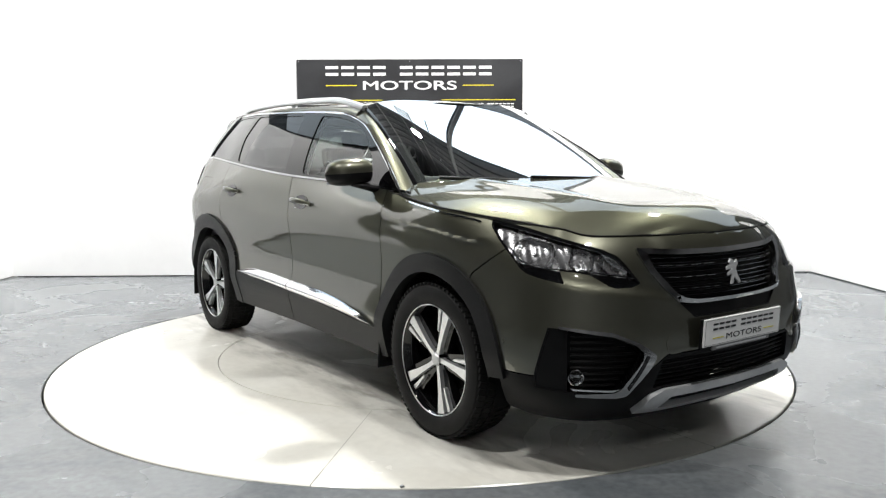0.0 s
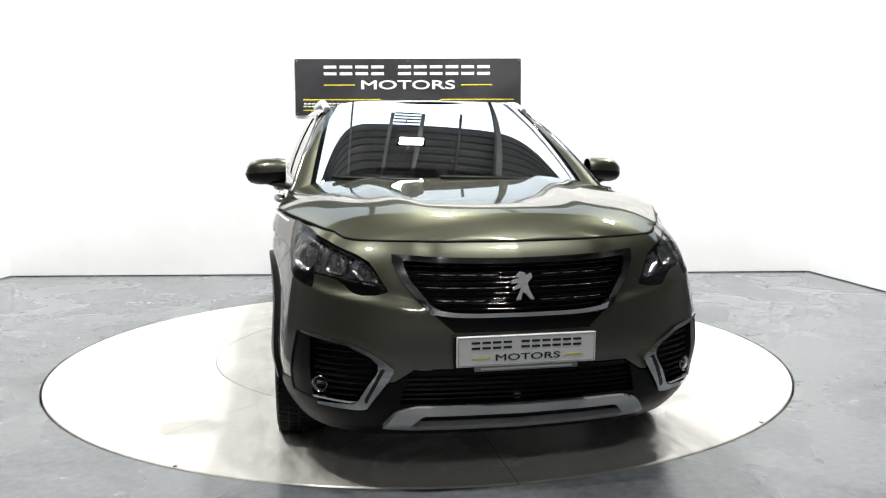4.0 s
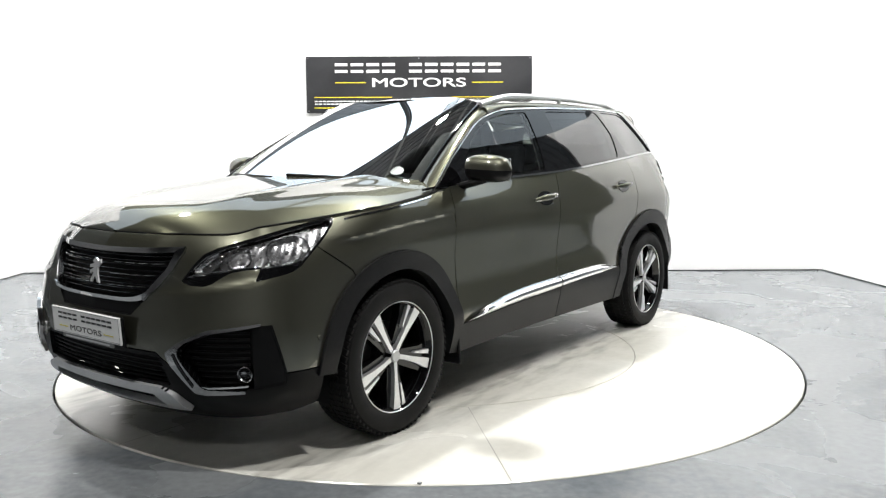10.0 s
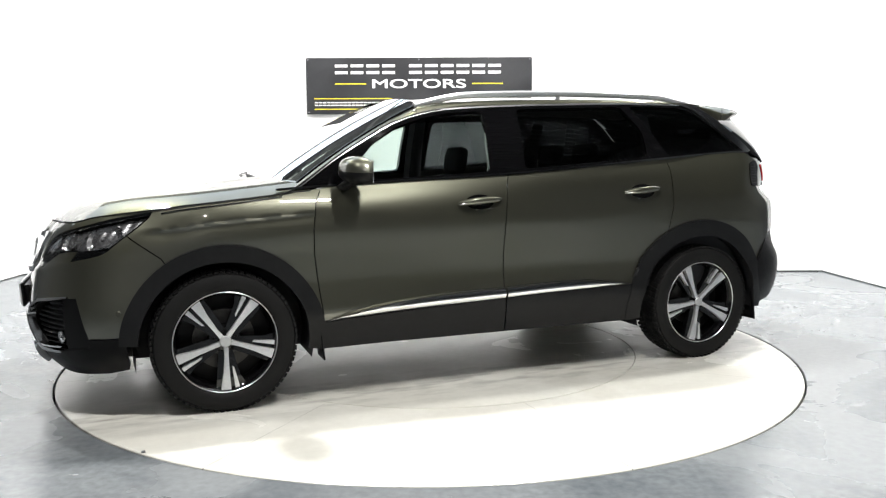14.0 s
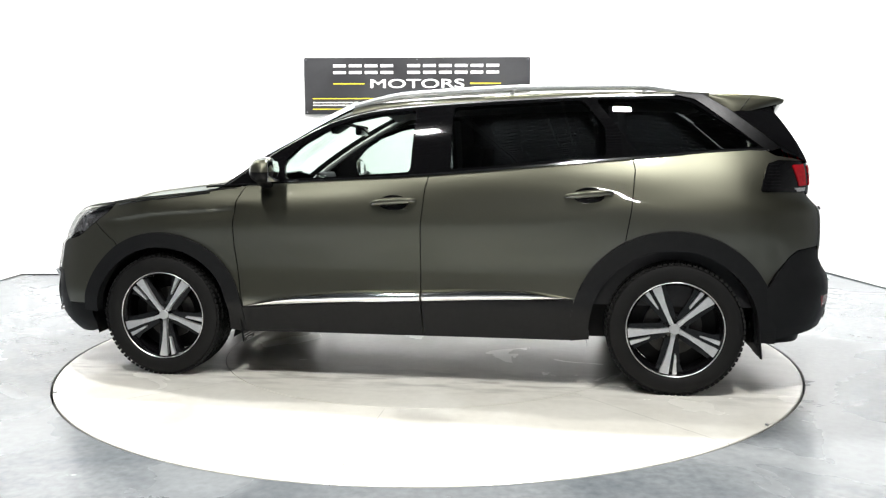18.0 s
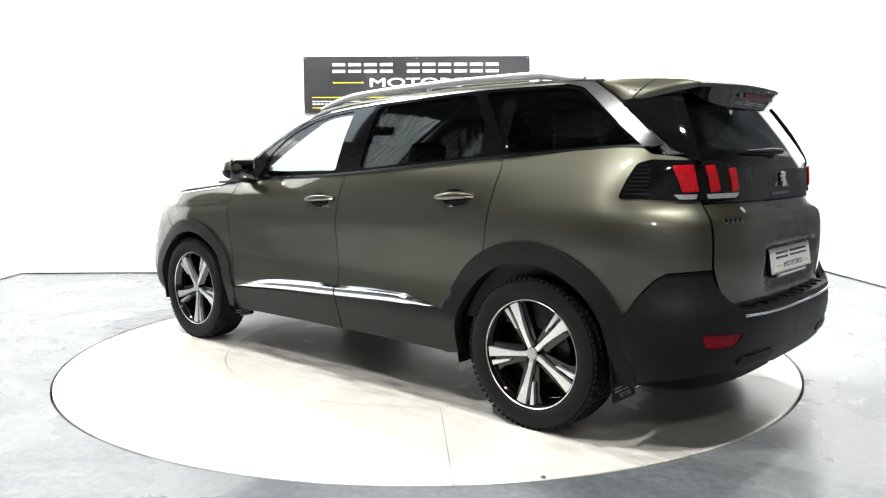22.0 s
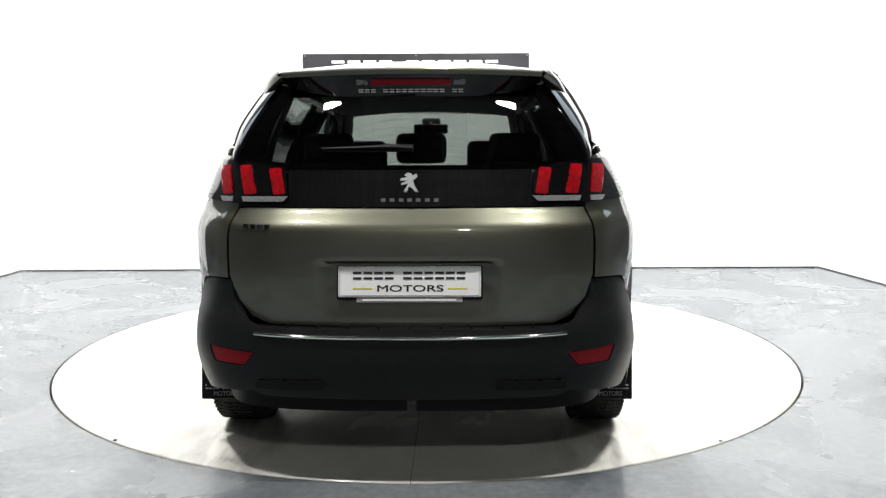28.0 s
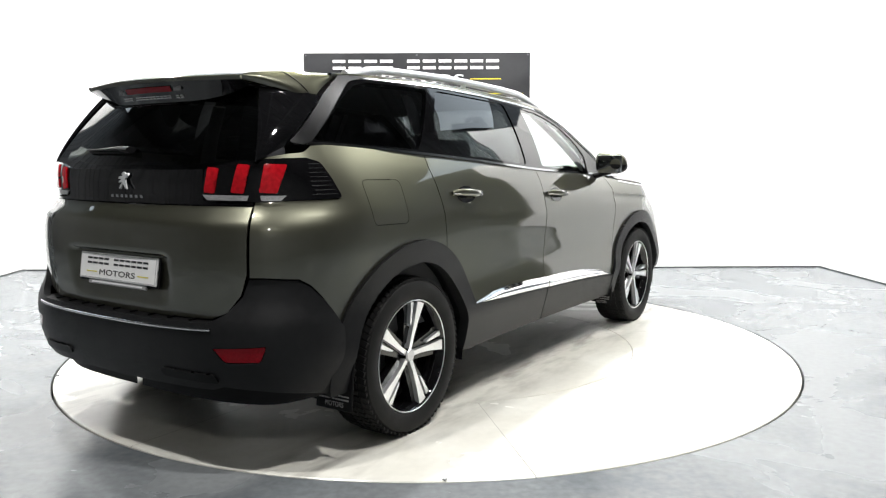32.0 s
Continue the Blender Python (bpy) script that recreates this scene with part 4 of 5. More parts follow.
    rows.append(e3 + np.c_[np.linspace(0.022, 0.006, n), np.full(n, -0.018), np.zeros(n)])
    pair("rear_pillar_panel", loft(rows, GLOSS), GLOSS, car, "gloss black rear pillar panel")
    # spoiler
    rows = []
    for t in np.linspace(-1, 1, 41):
        y0, y1 = 0.582 * t, 0.500 * t
        xe = -2.082 + 0.078 * t ** 2
        zr = 1.566 + 0.038 * (1 - abs(t) ** 2.2)
        zt = 1.544 - 0.006 * t ** 2
        xf = -1.56 - 0.07 * (1 - t * t)
        sec = [(xf, y0, zr), (xf - 0.14, y0 * 0.985, zr + 0.001), ((xf + xe) / 2 - 0.05, y0 * 0.4 + y1 * 0.6, (zr + zt) / 2 + 0.009), (xe + 0.04, y1, zt + 0.008), (xe + 0.008, y1, zt + 0.001),
               (xe, y1, zt - 0.005), (xe + 0.004, y1 * 0.995, zt - 0.020), (xe + 0.05, y1 * 0.97, zt - 0.030), (xf - 0.2, y1 * 0.96, zt - 0.036), (xf - 0.1, y0 * 0.9, zr - 0.06)]
        rows.append(sec)
    part("spoiler", loft(rows, PAINT, caps=True), PAINT, car)
    upper = spline([(-1.575, 0.584, 1.566), (-1.70, 0.572, 1.566), (-1.83, 0.552, 1.560), (-1.95, 0.524, 1.549), (-2.002, 0.501, 1.538)], 8)
    lower = spline([(-1.575, 0.603, 1.552), (-1.662, 0.620, 1.508), (-1.746, 0.632, 1.460), (-1.85, 0.590, 1.483), (-2.000, 0.503, 1.518)], 8)
    for name, i0, i1 in (("roof_corner", 0, 17), ("spoiler_side", 16, 33)):
        a, b = upper[i0:i1], lower[i0:i1]
        rows = [a * (1 - t) + b * t + np.array((0, 0.012, 0.005)) * 4 * t * (1 - t) for t in np.linspace(0, 1, 8)]
        rows.append(rows[-1] - (0, 0.02, 0.0))
        pair(name, loft(rows, PAINT), PAINT, car)
    seam = [upper[16] * (1 - t) + lower[16] * t + np.array((0, 0.0125, 0.0055)) * 4 * t * (1 - t) for t in np.linspace(0, 1, 9)]
    pair("spoiler_seam", tube(seam, 0.0022, BLACK, 6, up=(1, 0, 0)), BLACK, car)

    def lip(p, q):
        """The black apron under the spoiler's edge: p across, q down."""
        return np.array((-2.076 + 0.076 * p * p + 0.045 * q, 0.497 * p, 1.524 - 0.006 * p * p - (0.080 - 0.062 * p ** 4) * q))
    rows = [[lip(p, q) for q in (0, 0.1, 0.5, 0.9, 1.0)] + [lip(p, 1.0) + (0.02, 0, 0.006), lip(p, 0.9) + (0.06, 0, 0.02)] for p in np.linspace(-1, 1, 33)]
    part("spoiler_lip", loft(rows, GLOSS), GLOSS, car, "gloss black apron under the spoiler")
    rows = [[lip(p, q) + np.array((-0.004, 0, -0.001)) for q in (0.22, 0.27, 0.43, 0.48)] for p in np.linspace(-0.30, 0.30, 21)]
    part("brake_lamp", loft(rows, DARK_RED), DARK_RED, car, "dark red high brake lamp")
    for k in (-1, 1):
        part("lamp_end", box(*(lip(0.37 * k, 0.36) + np.array((-0.003, 0, 0))), 0.006, 0.045, 0.020, 0.002, 1), SMOKED, car)
    for i in range(17):
        if i == 3 or i == 14:
            continue
        p = lip(0.38 - 0.0475 * i, 0.74)
        m = facing(p + np.array((-0.003, 0, 0)), (-1, 0, -0.5))
        for dz in (-0.0045, 0.0045):
            part("window_bar", box(0, dz, 0, 0.018, 0.0036, 0.001), PALE, car).matrix_basis = m
    # roof rails
    xs = np.linspace(0.34, -1.50, 40)
    lift = 0.030 * ease((0.34 - xs) / 0.30) * ease((xs + 1.50) / 0.25) - 0.004
    zz = ROOF_EDGE(xs)
    path = np.c_[xs, np.interp(xs, [-1.5, -0.8, 0, 0.5], [0.598, 0.618, 0.612, 0.588]), zz + lift + 0.006]
    pair("roof_rail", tube(path, 0.021, ALLOY, 10, 0.9), ALLOY, car, "satin aluminium roof rail")
    for xf in (0.22, -0.55, -1.25):
        i = int(np.argmin(abs(xs - xf)))
        pair("rail_foot", tube([path[i] - (0, 0.004, 0.05), path[i]], 0.014, ALLOY, 8, up=(1, 0, 0)), ALLOY, car)


def build_cladding():
    def arch(c, r0, r1, a0, a1):
        pts = arc(*c, r1, a0, a1, 40) + arc(*c, r0, a1, a0, 40)
        return patch(pts, lambda u, z: shell(u, z, IN_REAR), CLADDING, off=0.016, thick=0.05, res=0.018)
    pair("front_arch_trim", arch(FRONT_ARCH, 0.405, 0.488, 4, 188), CLADDING, car, "dark grey plastic wheel arch trim")
    pair("rear_arch_trim", arch(REAR_ARCH, 0.425, 0.522, -7, 186), CLADDING, car, "dark grey plastic wheel arch trim")
    base = S((0.938, 0.41), (0.935, 0.266), (-0.092, 0.275), (-0.084, 0.46), (0.45, 0.437), (0.85, 0.414))
    pair("door_cladding", patch(base, shell, CLADDING, off=0.012, thick=0.02), CLADDING, car, "dark grey plastic sill cladding")
    base = S((-0.100, 0.275), (-0.092, 0.46), (-0.45, 0.478), (-0.72, 0.487), (-0.90, 0.49), (-0.905, 0.275))
    pair("door_cladding", patch(base, shell, CLADDING, off=0.012, thick=0.02), CLADDING, car, "dark grey plastic sill cladding")
    top = curve_of([-0.905, -0.80, -0.61, -0.35, -0.087, 0.30, 0.591, 0.78, 0.90], [0.4975, 0.515, 0.536, 0.533, 0.523, 0.511, 0.486, 0.452, 0.4155])
    low = curve_of([-0.905, -0.72, -0.45, -0.087, 0.45, 0.90], [0.4965, 0.488, 0.479, 0.463, 0.440, 0.4145])
    for x0, x1 in ((0.90, -0.082), (-0.094, -0.905)):
        rows = []
        for x in np.linspace(x0, x1, 40):
            u, t = at_x(x), np.array([0.0, 0.06, 0.2, 0.45, 0.62, 0.70, 0.9, 1.0])
            k = min(1.0, (top(x) - low(x)) / 0.03)
            z = low(x) + (top(x) - low(x)) * t
            base = shell(np.full(8, u), z)
            rows.append(base + np.c_[np.zeros(8), np.array([0.008, 0.018, 0.024, 0.029, 0.029, 0.026, 0.016, 0.004]) * (0.35 + 0.65 * k), np.zeros(8)])
        pair("side_strip", loft([r[::-1] for r in rows], MIRROR), MIRROR, car, "bright chrome side strip")
    sill = S((0.97, 0.34), (-0.96, 0.34), (-0.96, 0.268), (0.97, 0.262))
    pair("sill", patch(sill, shell, BLACK, off=-0.02, thick=0.04), BLACK, car)
    # dark inner skin, floor and wheel housings
    ring_all = [(0.02, 0.24), (LONG - 0.02, 0.26), (LONG - 0.02, 1.02)] + S((-1.9, 1.15), (0.9, 1.06), (1.5, 1.0)) + F((0.6, 0.90), (0.02, 0.88))
    holes = [arc(*FRONT_ARCH, 0.43, 0, 360, 36), arc(*REAR_ARCH, 0.44, 0, 360, 36)]
    pair("inner_skin", patch(ring_all, shell, BLACK, holes, off=-0.075, thick=0, res=0.08), BLACK, car)
    part("underbody", box(0.0, 0, 0.285, 1.84, 1.66, 0.06, 0.02), BLACK, car)
    for x, w in ((1.5, 1.10), (1.98, 1.30), (-1.45, 1.10), (-1.95, 1.30)):
        part("underbody", box(x, 0, 0.335, 0.9 if w < 1.2 else 0.24, w, 0.06, 0.02), BLACK, car)
    for c, r in ((FRONT_ARCH, 0.43), (REAR_ARCH, 0.44)):
        rows = [[(c[0] + r * math.cos(a), y, c[1] + r * math.sin(a)) for a in np.linspace(-0.25, math.pi + 0.25, 30)] for y in (0.87, 0.55)]
        pair("wheel_housing", loft(rows, BLACK), BLACK, car)
        rim = [(c[0] + r * math.cos(a), 0.56, c[1] + r * math.sin(a)) for a in np.linspace(-0.25, math.pi + 0.25, 30)]
        me = mesh_of(rim, [tuple(range(30))], BLACK)
        pair("housing_wall", me, BLACK, car)


build_body()
build_bonnet()
build_greenhouse()
build_cladding()

# ---- wheels ----
IRON = material("dark_iron", (0.06, 0.058, 0.055), 0.45, 0.8, vary=0.2, scale=30)


def build_wheel():
    """One wheel, its outer face towards +y, hub at the origin."""
    wheel = empty("wheel")
    wheel.parent = car
    prof = [(0.232, -0.10), (0.250, -0.108), (0.30, -0.112), (0.330, -0.105), (0.343, -0.085), (0.346, -0.04), (0.347, 0), (0.346, 0.04),
            (0.343, 0.085), (0.330, 0.105), (0.315, 0.110), (0.300, 0.112), (0.280, 0.111), (0.262, 0.106), (0.250, 0.097), (0.243, 0.09)]
    part("tyre", turned([(r, y) for r, y in prof], RUBBER, 64), RUBBER, wheel, "black rubber tyre")
    # tread blocks
    bm = bmesh.new()
    for i in range(72):
        a = 2 * math.pi * i / 72
        for y, w in ((-0.085, 0.034), (-0.043, 0.034), (0.0, 0.03), (0.043, 0.034), (0.085, 0.034)):
            da = 0.02 if abs(y) < 0.05 else 0.0
            m = Matrix.Rotation(-(a + da), 4, "Y") @ Matrix.Translation((0.3475 if abs(y) < 0.08 else 0.342, y, 0)) \
                @ Matrix.Rotation(0.3 if y < 0 else -0.3, 4, "X") @ Matrix.Diagonal((0.010, w, 0.021, 1))
            bmesh.ops.create_cube(bm, size=1, matrix=m)
    part("tread", bm, RUBBER, wheel)
    barrel = [(0.230, -0.10), (0.225, -0.05), (0.224, 0.04), (0.232, 0.075), (0.243, 0.088)]
    part("rim_barrel", turned(barrel, GLOSS, 48), GLOSS, wheel, "gloss black rim barrel")
    lip = [(0.233, 0.078), (0.239, 0.092), (0.246, 0.100), (0.252, 0.097), (0.252, 0.086)]
    part("rim_lip", turned(lip, GLOSS, 64), GLOSS, wheel, "gloss black rim lip")
    edge = [(0.2445, 0.0985), (0.247, 0.1012), (0.2495, 0.0995)]
    part("rim_edge", turned(edge, ALLOY, 64), ALLOY, wheel, "thin machined rim edge")
    part("brake_disc", turned([(0.06, 0.0), (0.15, 0.0), (0.15, -0.02), (0.06, -0.02)], IRON, 40), IRON, wheel, "dark steel brake disc")
    part("wheel_back", turned([(0.0, -0.03), (0.224, -0.03)], BLACK, 32), BLACK, wheel)
    part("hub", turned([(0.0, 0.080), (0.022, 0.080), (0.030, 0.076), (0.032, 0.05), (0.075, 0.045), (0.08, 0.02), (0.08, 0.0)], GLOSS, 40), GLOSS, wheel)
    part("centre_cap", turned([(0.0, 0.086), (0.024, 0.085), (0.029, 0.078)], SILVER, 32), SILVER, wheel, "silver centre cap")

    def slab(outline, y0, y1, mat, name, dish=0.0):
        o = np.array(outline)
        r = np.hypot(o[:, 0], o[:, 1])
        top = np.c_[o[:, 0], y1 - dish * (1 - r / 0.23) ** 1 * 1.0, o[:, 1]]
        bot = np.c_[o[:, 0], np.full(len(o), y0), o[:, 1]]
        n = len(o)
        v = np.vstack([bot, top])
        f = [tuple(range(n, 2 * n))] + [(i, (i + 1) % n, n + (i + 1) % n, n + i) for i in range(n)]
        me = mesh_of(v, f, mat, 30)
        b = bmesh.new()
        b.from_mesh(me)
        bmesh.ops.recalc_face_normals(b, faces=b.faces[:])
        b.to_mesh(me)
        b.free()
        return me

    def spun(outline, a):
        c, s = math.cos(a), math.sin(a)
        return [(c * x - s * z, s * x + c * z) for x, z in outline]
    # a broad machined spoke with a thin one beside it, on a black web; the radius runs along x
    web = [(0.05, -0.031), (0.178, -0.057), (0.234, -0.088), (0.240, 0.0), (0.235, 0.064), (0.05, 0.037)]
    broad = [(0.028, -0.011), (0.075, -0.008), (0.15, -0.005), (0.245, -0.005), (0.240, 0.044), (0.15, 0.023), (0.075, 0.012), (0.028, 0.011)]
    thin = [(0.135, -0.029), (0.240, -0.049), (0.243, -0.026), (0.128, -0.021)]
    for i in range(5):
        a = radians(-93.4 + 72 * i)
        part("spoke_web", slab(spun(web, a), 0.02, 0.066, GLOSS, "web", 0.012), GLOSS, wheel)
        part("spoke", slab(spun(broad, a), 0.05, 0.090, ALLOY, "spoke", 0.016), ALLOY, wheel, "machined silver spoke")
        part("spoke_blade", slab(spun(thin, a), 0.05, 0.084, ALLOY, "blade", 0.008), ALLOY, wheel, "thin machined blade")
        b = a + radians(36)
        p = (0.056 * math.cos(b), 0.056 * math.sin(b))
        part("wheel_bolt", turned([(0.0, 0.058), (0.007, 0.058), (0.0085, 0.054), (0.0085, 0.03)], BLACK, 8), BLACK, wheel).location = (p[0], 0, p[1])
    return wheel


first_wheel = build_wheel()
first_wheel.matrix_basis = pose(1.42, 0.79, 0.345)
copy_thing(first_wheel, pose(-1.42, 0.80, 0.345, 0, -11, 0))
copy_thing(first_wheel, pose(1.42, -0.79, 0.345, 0, 14, 180))
copy_thing(first_wheel, pose(-1.42, -0.80, 0.345, 0, 20, 180))

# ---- car details ----
def band(outer, inner):
    return F(*outer) + F(*inner)


def build_grille():
    part("grille_backing", patch(GRILLE, shell, BLACK, off=-0.05, thick=0, res=0.06), BLACK, car)
    part("grille_wall", patch(GRILLE, shell, BLACK, [shrunk(GRILLE, 0.004)], off=-0.001, thick=0.05, res=0.04), BLACK, car)

    def width(z):
        return float(np.interp(z, [0.672, 0.683, 0.70, 0.746, 0.796, 0.861], [0.20, 0.285, 0.335, 0.373, 0.418, 0.441]))
    for z in np.arange(0.690, 0.845, 0.0185):
        w = width(z) - 0.006
        us = np.linspace(at_front(-w), at_front(w), 33)
        path = shell(us, z - 0.006 * (1 - np.linspace(-1, 1, 33) ** 2)) + (-0.024, 0, 0)
        part("grille_bar", tube(path, 0.0062, GLOSS, 8, 0.6), GLOSS, car)
    for z in (0.812, 0.766, 0.720):
        w, n = width(z) - 0.03, 10
        for i in range(n):
            a, b = -w + 2 * w * (i + 0.10) / n, -w + 2 * w * (i + 0.90) / n
            if abs(a + b) / 2 < 0.06:
                continue
            us = np.linspace(at_front(a), at_front(b), 5)
            path = shell(us, z - 0.006 * (1 - (np.linspace(a, b, 5) / w) ** 2)) + (-0.009, 0, 0)
            part("grille_dash", tube(path, [0.0008, 0.0016, 0.0018, 0.0016, 0.0008], CHROME, 6), CHROME, car, "chrome dash of the grille")
    ys = np.linspace(-1, 1, 25)
    top = F(*[(0.486 * y, 0.863 + 0.014 * y * y) for y in ys]) + F(*[(0.452 * y, 0.845 + 0.012 * y * y) for y in ys[::-1]])
    part("grille_top_trim", patch(top, shell, DARK_CHROME, off=0.006, thick=0.022, res=0.012, lift=lambda u, z: 0.25 * (z - 0.855)), DARK_CHROME, car, "dark chrome grille trim")
    low = F(*[(0.335 * y, 0.672 + 0.022 * abs(y) ** 5) for y in ys]) + F(*[(0.325 * y, 0.657 + 0.014 * abs(y) ** 5) for y in ys[::-1]])
    part("grille_low_trim", patch(low, shell, DARK_CHROME, off=0.010, thick=0.022, res=0.012, lift=lambda u, z: 0.5 * (z - 0.668)), DARK_CHROME, car, "dark chrome grille trim")
    side = F((0.489, 0.880), (0.441, 0.861), (0.436, 0.835), (0.418, 0.796), (0.371, 0.746), (0.335, 0.702), (0.300, 0.684), (0.320, 0.672), (0.337, 0.669), (0.376, 0.709),
             (0.415, 0.755), (0.452, 0.795), (0.483, 0.853))
    pair("grille_side_trim", patch(rounded(side, 0.006), shell, DARK_CHROME, off=0.010, thick=0.025, res=0.012), DARK_CHROME, car, "dark chrome grille trim")
    blank = F((-0.325, 0.658), (0.325, 0.658), (0.252, 0.609), (-0.252, 0.609))
    part("grille_blank", patch(blank, shell, BLACK, off=-0.006, thick=0.01), BLACK, car, "black panel under the grille")
    emblem((2.308, 0, 0.768), (1, 0, 0.20), 0.104, 0.092)


def emblem(p, n, h, w):
    """A plain silver emblem shape."""
    o = np.array([(-0.30, -0.5), (-0.12, -0.5), (-0.02, -0.22), (0.12, -0.30), (0.30, -0.5), (0.46, -0.5), (0.26, -0.14), (0.20, 0.10), (0.42, 0.30),
                  (0.36, 0.45), (0.16, 0.36), (0.10, 0.46), (-0.10, 0.5), (-0.26, 0.36), (-0.10, 0.28), (-0.46, 0.20), (-0.46, 0.08), (-0.10, 0.10),
                  (-0.42, -0.06), (-0.40, -0.16), (-0.06, -0.06)]) * (w, h)
    k = len(o)
    v = np.vstack([np.c_[o, np.zeros(k)], np.c_[o * 0.94, np.full(k, 0.006)]])
    f = [tuple(range(k, 2 * k))] + [(i, (i + 1) % k, k + (i + 1) % k, k + i) for i in range(k)]
    part("emblem", mesh_of(v, f, SILVER, 30), SILVER, car, "plain bright chrome emblem shape").matrix_basis = facing(p, n)


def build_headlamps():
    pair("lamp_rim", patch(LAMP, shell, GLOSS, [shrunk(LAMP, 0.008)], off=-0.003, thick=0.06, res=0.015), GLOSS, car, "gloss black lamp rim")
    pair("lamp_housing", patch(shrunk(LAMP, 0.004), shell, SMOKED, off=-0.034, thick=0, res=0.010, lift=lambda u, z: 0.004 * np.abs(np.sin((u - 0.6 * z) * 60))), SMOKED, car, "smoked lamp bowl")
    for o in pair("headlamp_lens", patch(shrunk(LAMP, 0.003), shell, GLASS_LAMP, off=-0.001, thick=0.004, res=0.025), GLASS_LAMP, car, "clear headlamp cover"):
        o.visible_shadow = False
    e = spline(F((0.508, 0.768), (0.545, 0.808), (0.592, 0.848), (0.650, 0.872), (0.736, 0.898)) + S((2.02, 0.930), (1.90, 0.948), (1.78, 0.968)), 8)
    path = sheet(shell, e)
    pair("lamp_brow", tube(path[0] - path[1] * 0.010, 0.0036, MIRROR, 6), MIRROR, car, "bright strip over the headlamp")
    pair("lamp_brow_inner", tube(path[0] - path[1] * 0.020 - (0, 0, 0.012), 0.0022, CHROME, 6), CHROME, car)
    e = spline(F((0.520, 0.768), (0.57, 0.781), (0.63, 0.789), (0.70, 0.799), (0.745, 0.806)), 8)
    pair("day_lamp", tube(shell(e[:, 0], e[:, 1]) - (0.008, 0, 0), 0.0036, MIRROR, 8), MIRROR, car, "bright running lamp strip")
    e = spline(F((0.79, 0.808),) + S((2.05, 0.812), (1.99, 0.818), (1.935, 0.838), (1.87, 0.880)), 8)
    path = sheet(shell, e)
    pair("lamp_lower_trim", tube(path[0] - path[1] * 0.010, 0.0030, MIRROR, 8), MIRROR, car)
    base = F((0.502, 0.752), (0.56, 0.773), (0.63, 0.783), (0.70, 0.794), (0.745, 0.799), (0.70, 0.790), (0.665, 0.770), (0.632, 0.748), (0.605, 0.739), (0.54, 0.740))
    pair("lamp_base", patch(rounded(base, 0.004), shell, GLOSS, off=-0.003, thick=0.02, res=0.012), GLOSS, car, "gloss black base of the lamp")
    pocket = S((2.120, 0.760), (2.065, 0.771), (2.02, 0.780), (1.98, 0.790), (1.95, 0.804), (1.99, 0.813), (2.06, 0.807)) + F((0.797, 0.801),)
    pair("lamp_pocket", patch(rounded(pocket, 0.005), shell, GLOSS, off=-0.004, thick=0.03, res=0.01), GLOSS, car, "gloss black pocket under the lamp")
    # bowls: middle, half length along the lamp, half height, rise, depth, flute pitch
    for uc, zc, a, b, rise, deep, pitch in ((at_front(0.602), 0.817, 0.070, 0.030, 0.62, 0.022, 0.020), (at_front(0.724), 0.848, 0.056, 0.038, 0.18, 0.032, 0.017),
                                            (at_x(1.985), 0.870, 0.108, 0.050, 0.14, 0.030, 0.014)):
        ca, sa = math.cos(rise), math.sin(rise)

        def local(u, z):
            return ((u - uc) * ca + (z - zc) * sa) / a, (-(u - uc) * sa + (z - zc) * ca) / b

        def hollow(u, z):
            p, q = local(u, z)
            r2 = np.clip(p ** 4 + q ** 4, 0, 1) ** 0.5
            return -deep * (1 - r2) + 0.0022 * np.abs(np.sin(p * a * math.pi / pitch)) * (1 - r2) + 0.0012 * np.sin(q * b * 2 * math.pi / 0.011)
        ang = np.linspace(0, 2 * math.pi, 36, endpoint=False)
        soft = lambda v: np.sign(v) * np.abs(v) ** 0.6
        px, qx = a * soft(np.cos(ang)), b * soft(np.sin(ang))
        loop = np.c_[uc + px * ca - qx * sa, zc + px * sa + qx * ca]
        pair("lamp_reflector", patch(loop, shell, LAMP_CHROME, off=-0.018, thick=0.006, res=0.0055, lift=hollow), LAMP_CHROME, car, "fluted chrome lamp reflector")
        rp, rn = sheet(shell, np.vstack([loop, loop[:1]]))
        pair("reflector_rim", tube(rp - rn * 0.017, 0.0026, MIRROR, 6), MIRROR, car, "bright rim of a lamp reflector")
        cp = on_shell(uc, zc, -0.018 - deep * 0.55)[0]
        for sgn in (1, -1):
            bm = bmesh.new()
            bmesh.ops.create_uvsphere(bm, u_segments=14, v_segments=8, radius=b * 0.20, matrix=pose(cp[0], cp[1] * sgn, cp[2]))
            part("lamp_bulb", bm, SMOKED, car, "smoked lamp bulb")


